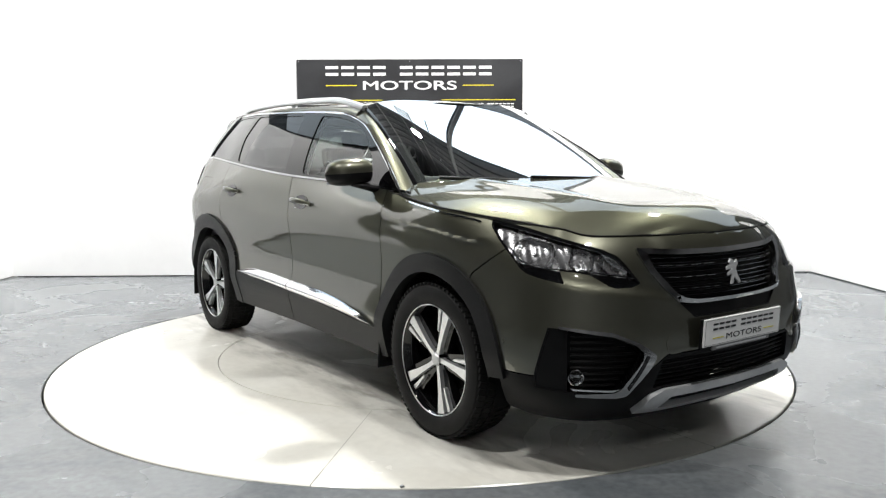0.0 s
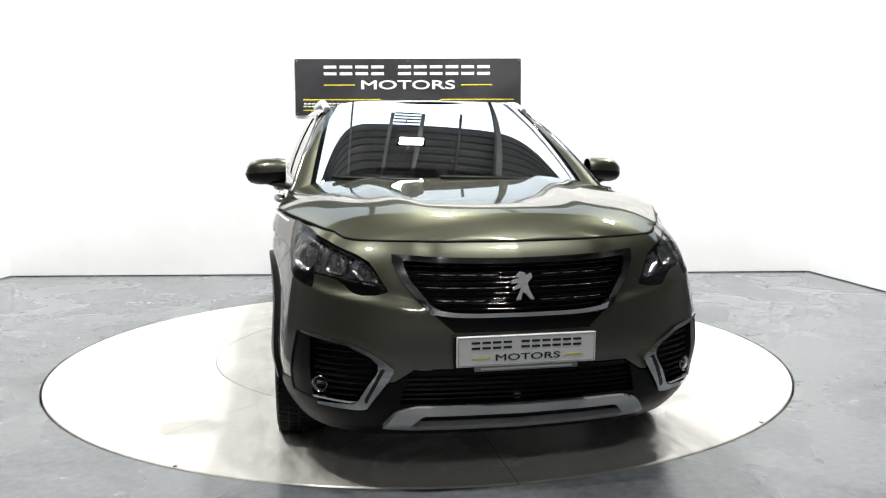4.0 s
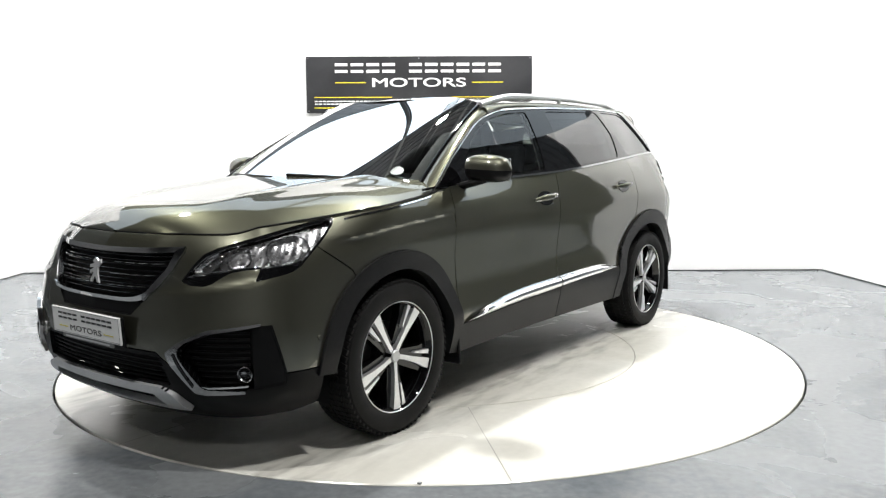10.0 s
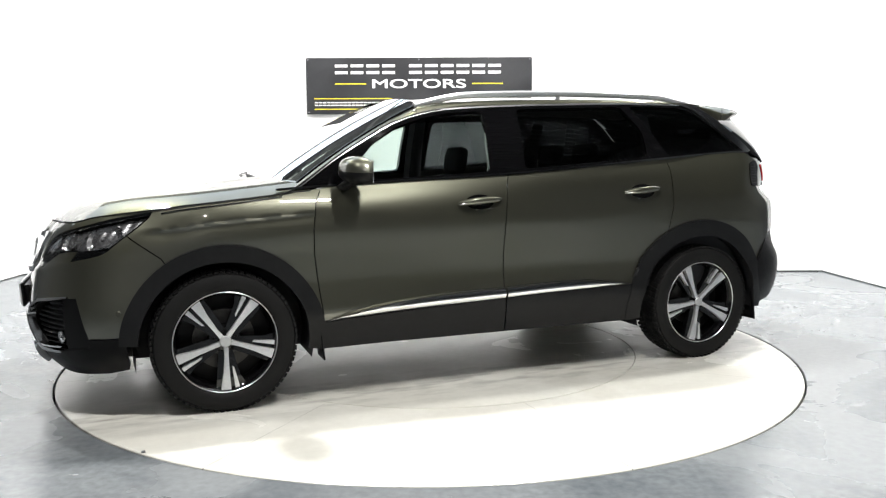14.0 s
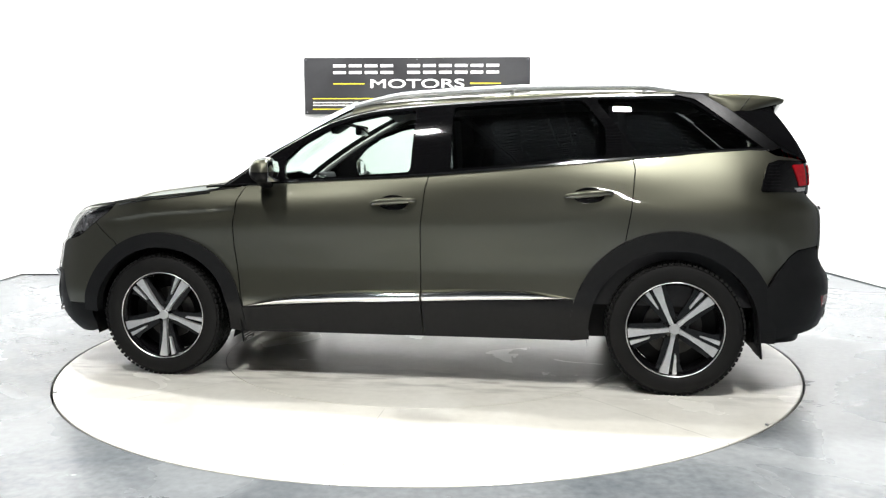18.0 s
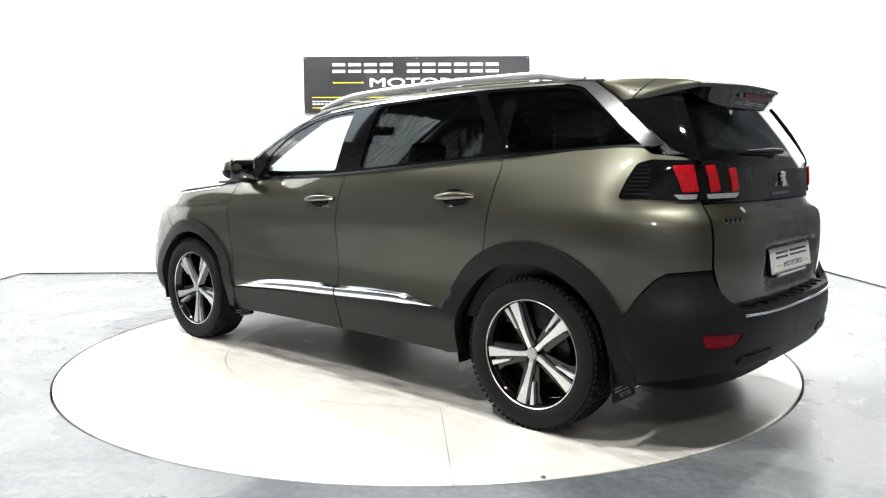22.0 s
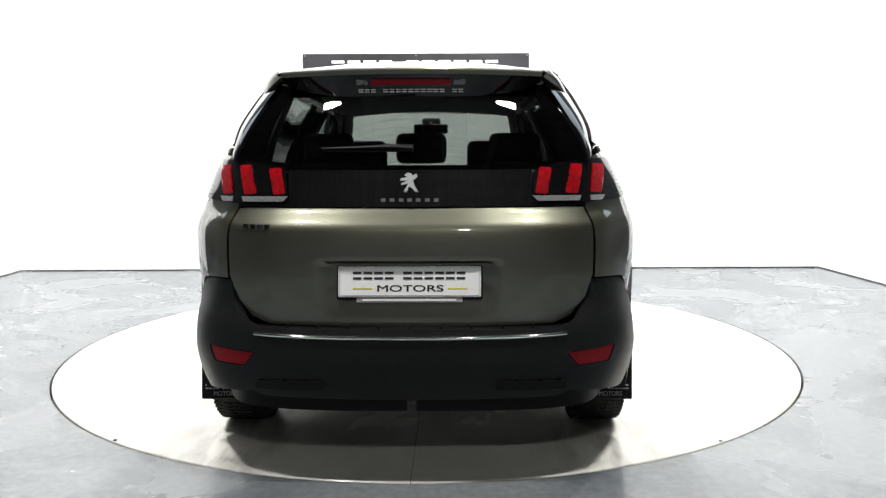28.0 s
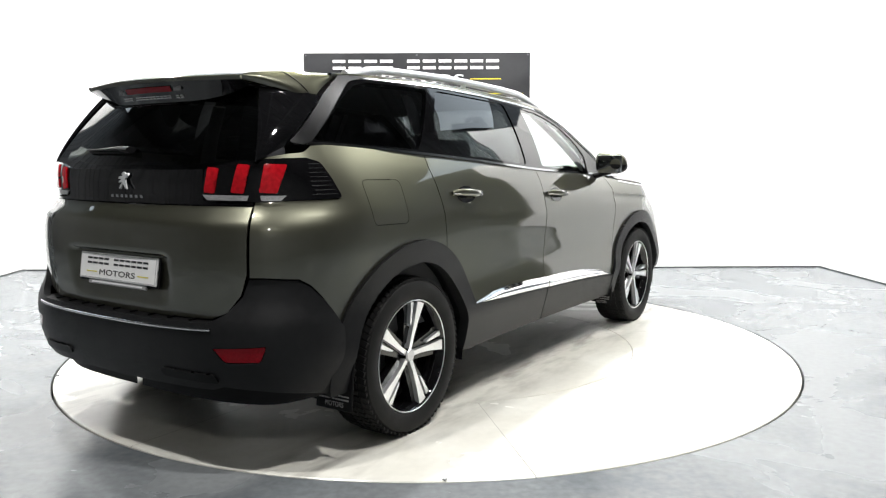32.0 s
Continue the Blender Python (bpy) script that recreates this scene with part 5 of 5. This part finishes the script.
def build_fog_pods():
    pair("pod_backing", patch(FOG, shell, BLACK, off=-0.06, thick=0, res=0.06), BLACK, car)
    pair("pod_wall", patch(FOG, shell, BLACK, [shrunk(FOG, 0.006)], off=-0.001, thick=0.06, res=0.03), BLACK, car)
    sur = band([(0.79, 0.600), (0.634, 0.578), (0.544, 0.538), (0.503, 0.511), (0.466, 0.482), (0.488, 0.445), (0.53, 0.388), (0.572, 0.330), (0.61, 0.325), (0.745, 0.333)],
               [(0.745, 0.345), (0.616, 0.349), (0.597, 0.362), (0.562, 0.42), (0.524, 0.474), (0.522, 0.50), (0.552, 0.527), (0.63, 0.562), (0.79, 0.591)])
    pair("pod_trim", patch(rounded(sur, 0.012), shell, DARK_CHROME, off=0.014, thick=0.035, res=0.012,
                           lift=lambda u, z: 0.010 * np.sin((z - 0.33) * 12)), DARK_CHROME, car, "dark chrome fog lamp surround")
    slot = F((0.499, 0.484), (0.512, 0.486), (0.576, 0.366), (0.568, 0.354))
    pair("pod_slot", patch(rounded(slot, 0.004), shell, GLOSS, off=0.0165, thick=0.004, res=0.01, lift=lambda u, z: 0.010 * np.sin((z - 0.33) * 12)), GLOSS, car)
    blade = F((0.600, 0.362), (0.625, 0.352), (0.752, 0.360), (0.756, 0.367), (0.63, 0.360))
    pair("pod_blade", patch(blade, shell, MIRROR, off=0.016, thick=0.01, res=0.012), MIRROR, car, "bright chrome blade")
    for z in np.arange(0.368, 0.578, 0.024):
        a = 0.61 - (z - 0.36) * 0.66 if z < 0.48 else 0.535 + (z - 0.49) * 1.7
        us = np.linspace(at_front(a), at_front(0.75), 9)
        if a < 0.70:
            pair("pod_slat", tube(shell(us, np.full(9, z)) - (0.026, 0.008, 0), 0.006, BLACK, 6), BLACK, car)
    block = F((0.768, 0.585),) + S((2.076, 0.588), (2.053, 0.50), (2.032, 0.41), (2.032, 0.36)) + F((0.768, 0.345),)
    pair("pod_block", patch(block, shell, BLACK, off=-0.004, thick=0.05), BLACK, car)
    for sgn in (1, -1):
        m = pose(2.150, 0.730 * sgn, 0.402, 0, 0, -90 + 28 * sgn)
        o = part("fog_lamp", turned([(0.0, -0.022), (0.018, -0.015), (0.026, 0.0), (0.029, 0.003), (0.032, 0.0), (0.032, -0.04)], DULL, 24, 30), DULL, car, "round fog lamp")
        o.matrix_basis = m
        part("lens", turned([(0.0, 0.008), (0.014, 0.006), (0.026, 0.001)], GLASS_LAMP, 24), GLASS_LAMP, o)
    for sgn in (1, -1):
        p, n = on_shell(at_x(1.895), 0.52, 0.001)
        m = facing((p[0], p[1] * sgn, p[2]), (n[0], n[1] * sgn, n[2])) @ pose(0, 0, 0, 90, 0, 0)
        part("parking_sensor", turned([(0.0, 0.002), (0.009, 0.002), (0.011, 0.0), (0.011, -0.004)], PAINT, 20), PAINT, car).matrix_basis = m
    tow = rounded(F((0.33, 0.475), (0.395, 0.475), (0.41, 0.52), (0.39, 0.56), (0.345, 0.56), (0.325, 0.52)), 0.015)
    part("towing_cover", mirrored(patch(tow, shell, PAINT, off=0.0015, thick=0.003, res=0.02)), PAINT, car)


def plate(name, m, label):
    o = part(name, box(0, 0, 0, 0.518, 0.010, 0.112, 0.003, 1), WHITE, car, label)
    o.matrix_basis = m
    letters(o, [("bars", (4, 6), -0.205, 0.008, 0.210, 0.036, INK), ("text", "MOTORS", -0.117, -0.036, 0.123, -0.012, INK),
                ("bars", (1,), -0.205, -0.026, -0.135, -0.0225, YELLOW), ("bars", (1,), 0.14, -0.026, 0.21, -0.0225, YELLOW)], 0.0056)
    for x0, z0, x1, z1 in ((-0.253, 0.049, 0.253, 0.0505), (-0.253, -0.0505, 0.253, -0.049), (-0.253, -0.05, -0.2515, 0.05), (0.2515, -0.05, 0.253, 0.05)):
        part("plate_line", box((x0 + x1) / 2, -0.0053, (z0 + z1) / 2, x1 - x0, 0.001, z1 - z0), GREY_INK, o)
    part("plate_holder", box(0, 0.010, -0.004, 0.530, 0.012, 0.122, 0.003, 1), BLACK, o)
    part("holder_tab", box(0, 0.004, -0.066, 0.385, 0.010, 0.019, 0.002, 1), GREY_INK, o, "grey printed strip under the plate")
    letters(o, [("bars", (1,), -0.17, -0.0695, 0.17, -0.0625, PALE)], 0.0012)
    return o


def build_plates():
    plate("front_plate", pose(2.366, 0, 0.547, 0, 0, 90) @ pose(0, 0, 0, 3, 0, 0), "white front plate with dark print")
    part("plate_bracket", box(2.345, 0, 0.545, 0.035, 0.44, 0.09, 0.005), BLACK, car)
    plate("rear_plate", pose(-2.240, 0, 0.767, 0, 0, -90) @ pose(0, 0, 0, -9, 0, 0), "white rear plate with dark print")
    for y in (0.22, -0.22):
        part("plate_lamp", box(-2.205, y * 1.25, 0.838, 0.03, 0.05, 0.010, 0.003), AMBER_CLEAR, car)


def build_tail():
    pair("tail_lamp", patch(shrunk(TAIL, 0.001), shell, GLOSS, off=0.006, thick=0.02, res=0.02), GLOSS, car, "gloss black tail lamp unit")
    for a, b, c, d in ((0.842, 0.766, 0.737, 0.812), (0.696, 0.640, 0.610, 0.668), (0.554, 0.498, 0.478, 0.532)):
        z1 = 1.188 if a > 0.6 else 1.177
        claw = R((a, z1 - 0.004), (b, z1), (c, 1.084), (d, 1.080))
        pair("light_claw", patch(rounded(claw, 0.008), shell, RED, off=0.012, thick=0.012, res=0.010), RED, car, "red claw of the tail lamp")
    for poly in (R((0.689, 1.073), (0.468, 1.075), (0.492, 1.054), (0.680, 1.052)), R((0.838, 1.071), (0.742, 1.073), (0.748, 1.052), (0.822, 1.050))):
        pair("reversing_strip", patch(rounded(poly, 0.004), shell, AMBER_CLEAR, off=0.010, thick=0.01, res=0.012), AMBER_CLEAR, car, "clear reversing lamp strip")
    for i in range(8):
        z = 1.072 + 0.0165 * i
        u = np.linspace(at_x(-1.845 - 0.006 * i), at_x(-1.955), 6)
        pair("lamp_louvre", tube(sheet(shell, np.c_[u, np.full(6, z)])[0] + sheet(shell, np.c_[u, np.full(6, z)])[1] * 0.0055, 0.0012, BLACK, 5), BLACK, car)
    emblem((-2.190, 0, 1.124), (-1, 0, 0.2), 0.072, 0.072)
    # plain bars in place of the badges
    for i in range(7):
        p, n = on_shell(at_rear(0.098 - 0.0327 * i), 1.060, 0.0055)
        part("badge_bar", box(0, 0, 0, 0.017, 0.012, 0.003), CHROME, car, "plain bar in place of a badge letter").matrix_basis = facing(p, n)
    for i in range(4):
        p, n = on_shell(at_rear(0.628 - 0.030 * i), 0.962, 0.002)
        part("badge_bar", box(0, 0, 0, 0.023, 0.022, 0.004, 0.002), DULL, car, "plain chrome bar in place of a badge character").matrix_basis = facing(p, n)
    # rear wiper
    p = np.array([sheet(rear_glass, np.array([[a, b]]))[0][0] + sheet(rear_glass, np.array([[a, b]]))[1][0] * 0.02 for a, b in ((-0.02, 0.23), (0.10, 0.245), (0.25, 0.24), (0.50, 0.225))])
    w = part("rear_wiper", tube(spline(p, 6), np.interp(np.arange(19), [0, 4, 18], [0.024, 0.020, 0.006]), BLACK, 10, 0.6), BLACK, car, "black rear wiper")
    p = np.array([sheet(rear_glass, np.array([[a, 0.22]]))[0][0] + sheet(rear_glass, np.array([[a, 0.22]]))[1][0] * 0.008 for a in np.linspace(0.02, 0.5, 9)])
    part("wiper_blade", tube(p, 0.006, BLACK, 6), BLACK, w)


def build_mirrors():
    for sgn in (1, -1):
        us, vs = np.linspace(0, 2 * math.pi, 37), np.linspace(0, 1, 15)
        rows = []
        for v in vs:
            y = 0.840 + 0.212 * v
            k = math.sqrt(max(1 - (abs(v - 0.42) / 0.58) ** 3.2, 0)) if v > 0.42 else math.sqrt(max(1 - (abs(v - 0.42) / 0.62) ** 3.2, 0))
            h, d = 0.074 * max(k, 0.02), 0.085 * max(k, 0.02)
            cz, cx = 1.172 - 0.012 * v, 0.765 - 0.03 * v
            sec = []
            for a in us:
                c, s = math.cos(a), math.sin(a)
                px = math.copysign(abs(c) ** 0.8, c) * d
                pz = math.copysign(abs(s) ** 0.8, s) * h
                sec.append((cx + (px if px > 0 else px * 0.55), y * sgn, cz + pz * (1.0 if s > 0 else 0.85)))
            rows.append(sec)
        rows = [r if sgn > 0 else r[::-1] for r in rows]
        n = len(us)
        top = [[q for q in (r if sgn > 0 else r[::-1])[0:19]] for r in rows]
        low = [[q for q in (r if sgn > 0 else r[::-1])[18:37]] for r in rows]
        body = part("door_mirror", loft(low if sgn < 0 else [r[::-1] for r in low], BLACK), BLACK, car, "door mirror in olive paint over black plastic")
        part("mirror_cap", loft(top if sgn < 0 else [r[::-1] for r in top], PAINT), PAINT, body, "olive painted mirror cap")
        part("mirror_glass", box(0.706, 0.945 * sgn, 1.165, 0.006, 0.165, 0.112, 0.003), MIRROR, body, "mirror glass")
        part("mirror_arm", tube([(0.80, 0.80 * sgn, 1.085), (0.80, 0.86 * sgn, 1.10), (0.775, 0.93 * sgn, 1.118)], [0.035, 0.034, 0.030], BLACK, 12, 0.55), BLACK, body)


def build_handles():
    for x0, x1, z0, z1 in ((0.185, -0.060, 0.986, 1.006), (-0.852, -1.094, 1.030, 1.046)):
        cx, cz = (x0 + x1) / 2, (z0 + z1) / 2
        cup = [(at_x(cx + 0.082 * math.cos(a)), cz + 0.040 * math.sin(a) - 0.002) for a in np.linspace(0, 2 * math.pi, 28, endpoint=False)]
        # flat black patch on the door, drawing the shade of the handle's recess
        pair("handle_shade", patch(cup, shell, GLOSS, off=0.004, thick=0.006, res=0.012), GLOSS, car, "flat black patch for the shade behind the handle")
        xs = np.linspace(x0, x1, 15)
        t = np.linspace(0, 1, 15)
        zz = z0 + (z1 - z0) * t
        out = 0.004 + 0.034 * np.sin(math.pi * np.clip(t * 1.02, 0, 1)) ** 0.5
        base, nrm = sheet(shell, np.c_[[at_x(x) for x in xs], zz])
        path = base + nrm * out[:, None]
        a, b = pair("door_handle", tube(path, 0.004 + 0.0125 * np.sin(math.pi * np.clip(t, 0.02, 0.98)) ** 0.35, PAINT, 12, 1.15), PAINT, car, "olive door handle")
        for k, sgn in ((a, 1), (b, -1)):
            q = path + nrm * 0.010 - (0, 0, 0.006)
            part("handle_strip", tube(q * (1, sgn, 1), 0.0032, DULL, 6), DULL, k, "chrome strip on the handle")
            # glint below the handle, shaped as a thin metal rod
            q = base[5:13] + nrm[5:13] * 0.006 - (0, 0, 0.042)
            part("handle_glint", tube(q * (1, sgn, 1), 0.0025, DULL, 6), DULL, k)


def build_flaps():
    for x, y0, y1, z0, z1 in ((-1.835, 0.715, 0.905, 0.205, 0.44), (0.945, 0.74, 0.885, 0.205, 0.40)):
        for sgn in (1, -1):
            yc = (y0 + y1) / 2 * sgn
            o = part("mud_flap", box(0, 0, 0, 0.010, y1 - y0, z1 - z0, 0.004, 1), BLACK, car, "black rubber mud flap")
            o.matrix_basis = pose(x, yc, (z0 + z1) / 2, 0, 6, 0)
            w = (y1 - y0) / 2
            for kind, dat, a, b, c, d in (("bars", (4, 6), -w * 0.82, -0.075, w * 0.86, -0.055), ("text", "MOTORS", -w * 0.45, -0.103, w * 0.55, -0.083)):
                holder = (kind, dat, a, b, c, d, GREY_INK)
                before = set(o.children)
                letters(o, [holder], 0)
                for k in set(o.children) - before:
                    k.matrix_local = pose(-0.0056, 0, 0, 90, 0, -90)


def build_front_trim():
    top = [(x, z) for x, z in ((1.12, 1.046), (1.26, 1.030), (1.45, 1.010), (1.60, 0.993), (1.695, 0.976))]
    line = S(*top) + S(*[(x, z - 0.006) for x, z in top[::-1]])
    pair("wing_trim", patch(line, shell, MIRROR, off=0.004, thick=0.008, res=0.03), MIRROR, car, "bright chrome strip on the wing")
    for y, p0, p1 in ((0.42, 0.62, -0.12), (-0.20, -0.27, -0.88)):
        q = np.array([sheet(screen, np.array([[a, b]]))[0][0] + (0.004, 0, 0.014) for a, b in zip(np.linspace(p0, p1, 9), np.linspace(0.03, 0.055, 9))])
        w = part("wiper", tube(q, 0.009, BLACK, 8), BLACK, car, "black windscreen wiper")
    for y in (0.26, -0.26):
        part("washer_jet", box(1.10, y, 1.128, 0.025, 0.045, 0.008, 0.003), BLACK, car)
    # paper discs inside the windscreen, on the passenger side
    for a, b, r, mat, k in ((0.84, 0.13, 0.034, PALE, 28), (0.845, 0.13, 0.026, YELLOW, 24)):
        p, n = sheet(screen, np.array([[a, b]]))
        bm = bmesh.new()
        bmesh.ops.create_circle(bm, cap_ends=True, segments=k, radius=r, matrix=facing(p[0] - n[0] * (0.006 if mat is PALE else 0.005), n[0]))
        part("tax_disc", bm, PALE if mat is PALE else WHITE, car, "round paper disc behind the windscreen")
    p, n = sheet(screen, np.array([[0.72, 0.125]]))
    part("permit", box(0, 0, 0, 0.11, 0.055, 0.001), AMBER_CLEAR, car).matrix_basis = facing(p[0] - n[0] * 0.008, n[0])


build_grille()
build_headlamps()
build_fog_pods()
build_plates()
build_tail()
build_mirrors()
build_handles()
build_flaps()
build_front_trim()

# ---- inside the car ----
def cushion(cx, cy, cz, sx, sy, sz, tilt=0, bevel=0.05):
    bm = box(0, 0, 0, sx, sy, sz, min(bevel, 0.45 * min(sx, sy, sz)), 4)
    bmesh.ops.transform(bm, matrix=pose(cx, cy, cz, 0, tilt, 0), verts=bm.verts[:])
    return bm


def build_inside():
    for y in (0.37, -0.37):
        seat = part("front_seat", cushion(-0.20, y, 0.82, 0.14, 0.47, 0.62, -16), CLOTH, car, "dark cloth front seat")
        part("cushion", cushion(0.08, y, 0.53, 0.50, 0.48, 0.14, -4), CLOTH, seat)
        part("headrest", cushion(-0.31, y, 1.22, 0.09, 0.26, 0.19, -10, 0.04), CLOTH, seat)
        for s in (0.06, -0.06):
            part("headrest_post", tube([(-0.285, y + s, 1.05), (-0.305, y + s, 1.16)], 0.006, STEEL, 6), STEEL, seat)
        for s in (0.21, -0.21):
            part("bolster", cushion(-0.15, y + s, 0.80, 0.12, 0.08, 0.46, -16, 0.03), CLOTH, seat)
    for x, ys, h in ((-1.02, (0.46, 0.0, -0.46), 0.60), (-1.72, (0.34, -0.34), 0.46)):
        for y in ys:
            seat = part("rear_seat", cushion(x, y, 0.56 + h / 2, 0.13, 0.43, h, -18), CLOTH, car, "dark cloth rear seat")
            part("cushion", cushion(x + 0.27, y, 0.54, 0.46, 0.43, 0.13, -4), CLOTH, seat)
            part("headrest", cushion(x - 0.11, y, 0.66 + h, 0.08, 0.25, 0.15, -10, 0.035), CLOTH, seat)
    prof = [(1.16, 1.07), (1.05, 1.088), (0.90, 1.085), (0.78, 1.065), (0.72, 1.02), (0.74, 0.90), (0.82, 0.70)]
    rows = [[(x - 0.10 * (y / 0.75) ** 2, y, z - 0.02 * (y / 0.75) ** 2) for x, z in prof] for y in np.linspace(-0.76, 0.76, 21)]
    part("dashboard", loft(rows, DASH), DASH, car, "dark dashboard")
    rows = [[(0.83 + 0.02 * math.cos(a), y, 1.10 + 0.045 * math.sin(a)) for a in np.linspace(0, math.pi, 9)] for y in (-0.56, -0.5, -0.3, -0.22)]
    part("instrument_hood", loft(rows, DASH), DASH, car)
    part("centre_screen", box(0.74, 0.0, 1.06, 0.015, 0.22, 0.13, 0.006), GLOSS, car, "black centre screen")
    ring_pts = [(0.60 - 0.075 * math.sin(a), -0.37 + 0.165 * math.cos(a), 0.99 + 0.150 * math.sin(a)) for a in np.linspace(0, 2 * math.pi, 33)]
    w = part("steering_wheel", tube(ring_pts, 0.014, DASH, 8, up=(0.9, 0, 0.4)), DASH, car, "dark steering wheel")
    part("wheel_boss", cushion(0.625, -0.37, 0.985, 0.05, 0.16, 0.11, -25, 0.02), DASH, w)
    for y in (-0.29, -0.45):
        part("wheel_spoke", tube([(0.615, -0.37, 0.985), (0.60, y - 0.02 * (1 if y < -0.37 else -1), 0.985)], 0.014, DASH, 6), DASH, w)
    part("column", tube([(0.63, -0.37, 0.98), (0.80, -0.37, 0.92)], 0.04, DASH, 8), DASH, w)
    m = part("inner_mirror", box(0.46, 0.0, 1.415, 0.03, 0.24, 0.065, 0.012), GLOSS, car, "dark inside mirror")
    part("mirror_stalk", tube([(0.47, 0, 1.43), (0.58, 0, 1.475)], 0.012, BLACK, 6), BLACK, m)
    part("sensor_pod", cushion(0.60, 0, 1.445, 0.13, 0.13, 0.05, 30, 0.015), BLACK, m)
    # headlining, pillar trims, door cards, floor
    xs = np.linspace(0.34, -1.86, 24)
    rows = [np.c_[xs, np.interp(xs, [-1.9, -1.6, -0.8, 0, 0.35], [0.50, 0.55, 0.575, 0.57, 0.545]) * t,
                  ROOF_EDGE(xs) - 0.03 + 0.035 * (1 - t * t)] for t in np.linspace(-1, 1, 17)]
    part("headlining", loft(rows, TRIM), TRIM, car, "pale grey headlining")
    q = np.linspace(0.02, 1, 14)
    edge = screen(np.full(14, 0.97), q) - np.c_[np.full(14, 0.03), np.full(14, 0.012), np.full(14, 0.03)]
    pair("pillar_lining", tube(edge, 0.030, TRIM, 8, 0.6), TRIM, car, "pale pillar lining")
    for x in (-0.14, -1.12):
        pts = [green(np.array([x + 0.02 * k]), np.array([z]))[0] - (0, 0.045, 0) for k, z in ((0, 1.10), (0, 1.3), (0, 1.50))]
        pair("pillar_lining", tube(pts, [0.06, 0.05, 0.045], DASH, 8, 0.35, up=(0, 1, 0.3)), DASH, car)
        if x > -0.5:
            pts = [p + np.array((0.06, -0.02, 0)) for p in pts]
            pair("seat_belt", tube(pts, 0.022, GREY_INK, 6, 0.1, up=(0, 1, 0.3)), GREY_INK, car)
    card = S((0.95, 1.06), (-1.85, 1.20), (-1.85, 0.45), (0.95, 0.45))
    pair("door_card", patch(card, shell, DASH, off=-0.09, thick=0, res=0.1), DASH, car)
    part("cabin_floor", box(-0.4, 0, 0.42, 2.6, 1.4, 0.04), BLACK, car)
    part("parcel_cover", box(-1.98, 0, 0.98, 0.20, 1.15, 0.02, 0.008), BLACK, car)


build_inside()


# ---- what turns ----
TURN = [(0, -56.16), (0.5, -58.46), (1, -60.89), (1.5, -63.56), (2, -66.56), (2.5, -69.89), (3, -73.43), (3.5, -77.02),
        (4.5, -84.30), (5.5, -91.80), (6.5, -99.46), (7.5, -107.41), (8.5, -115.33), (9.5, -123.32), (10.5, -131.34),
        (11.5, -139.60), (12.5, -147.72), (13.5, -155.39), (14.5, -163.15), (15.5, -170.85), (16.5, -178.46), (17.5, -185.99),
        (18.5, -194.11), (19.5, -202.52), (20.5, -210.65), (21.5, -218.77), (22.5, -226.88), (23.5, -235.13), (24.5, -243.39),
        (25.5, -251.58), (26.5, -259.84), (27.5, -267.94), (28.5, -275.93), (29.5, -284.14), (30.5, -292.34), (31.5, -300.56),
        (32, -304.67)]


def motions():
    walk(turntable, [(t, pose(0, 0, 0, 0, 0, a)) for t, a in TURN])
    walk(car, [(t, pose(0, 0, 0, 0, 0, a) @ Matrix.Translation((-0.016, -0.005, 0))) for t, a in TURN])


motions()
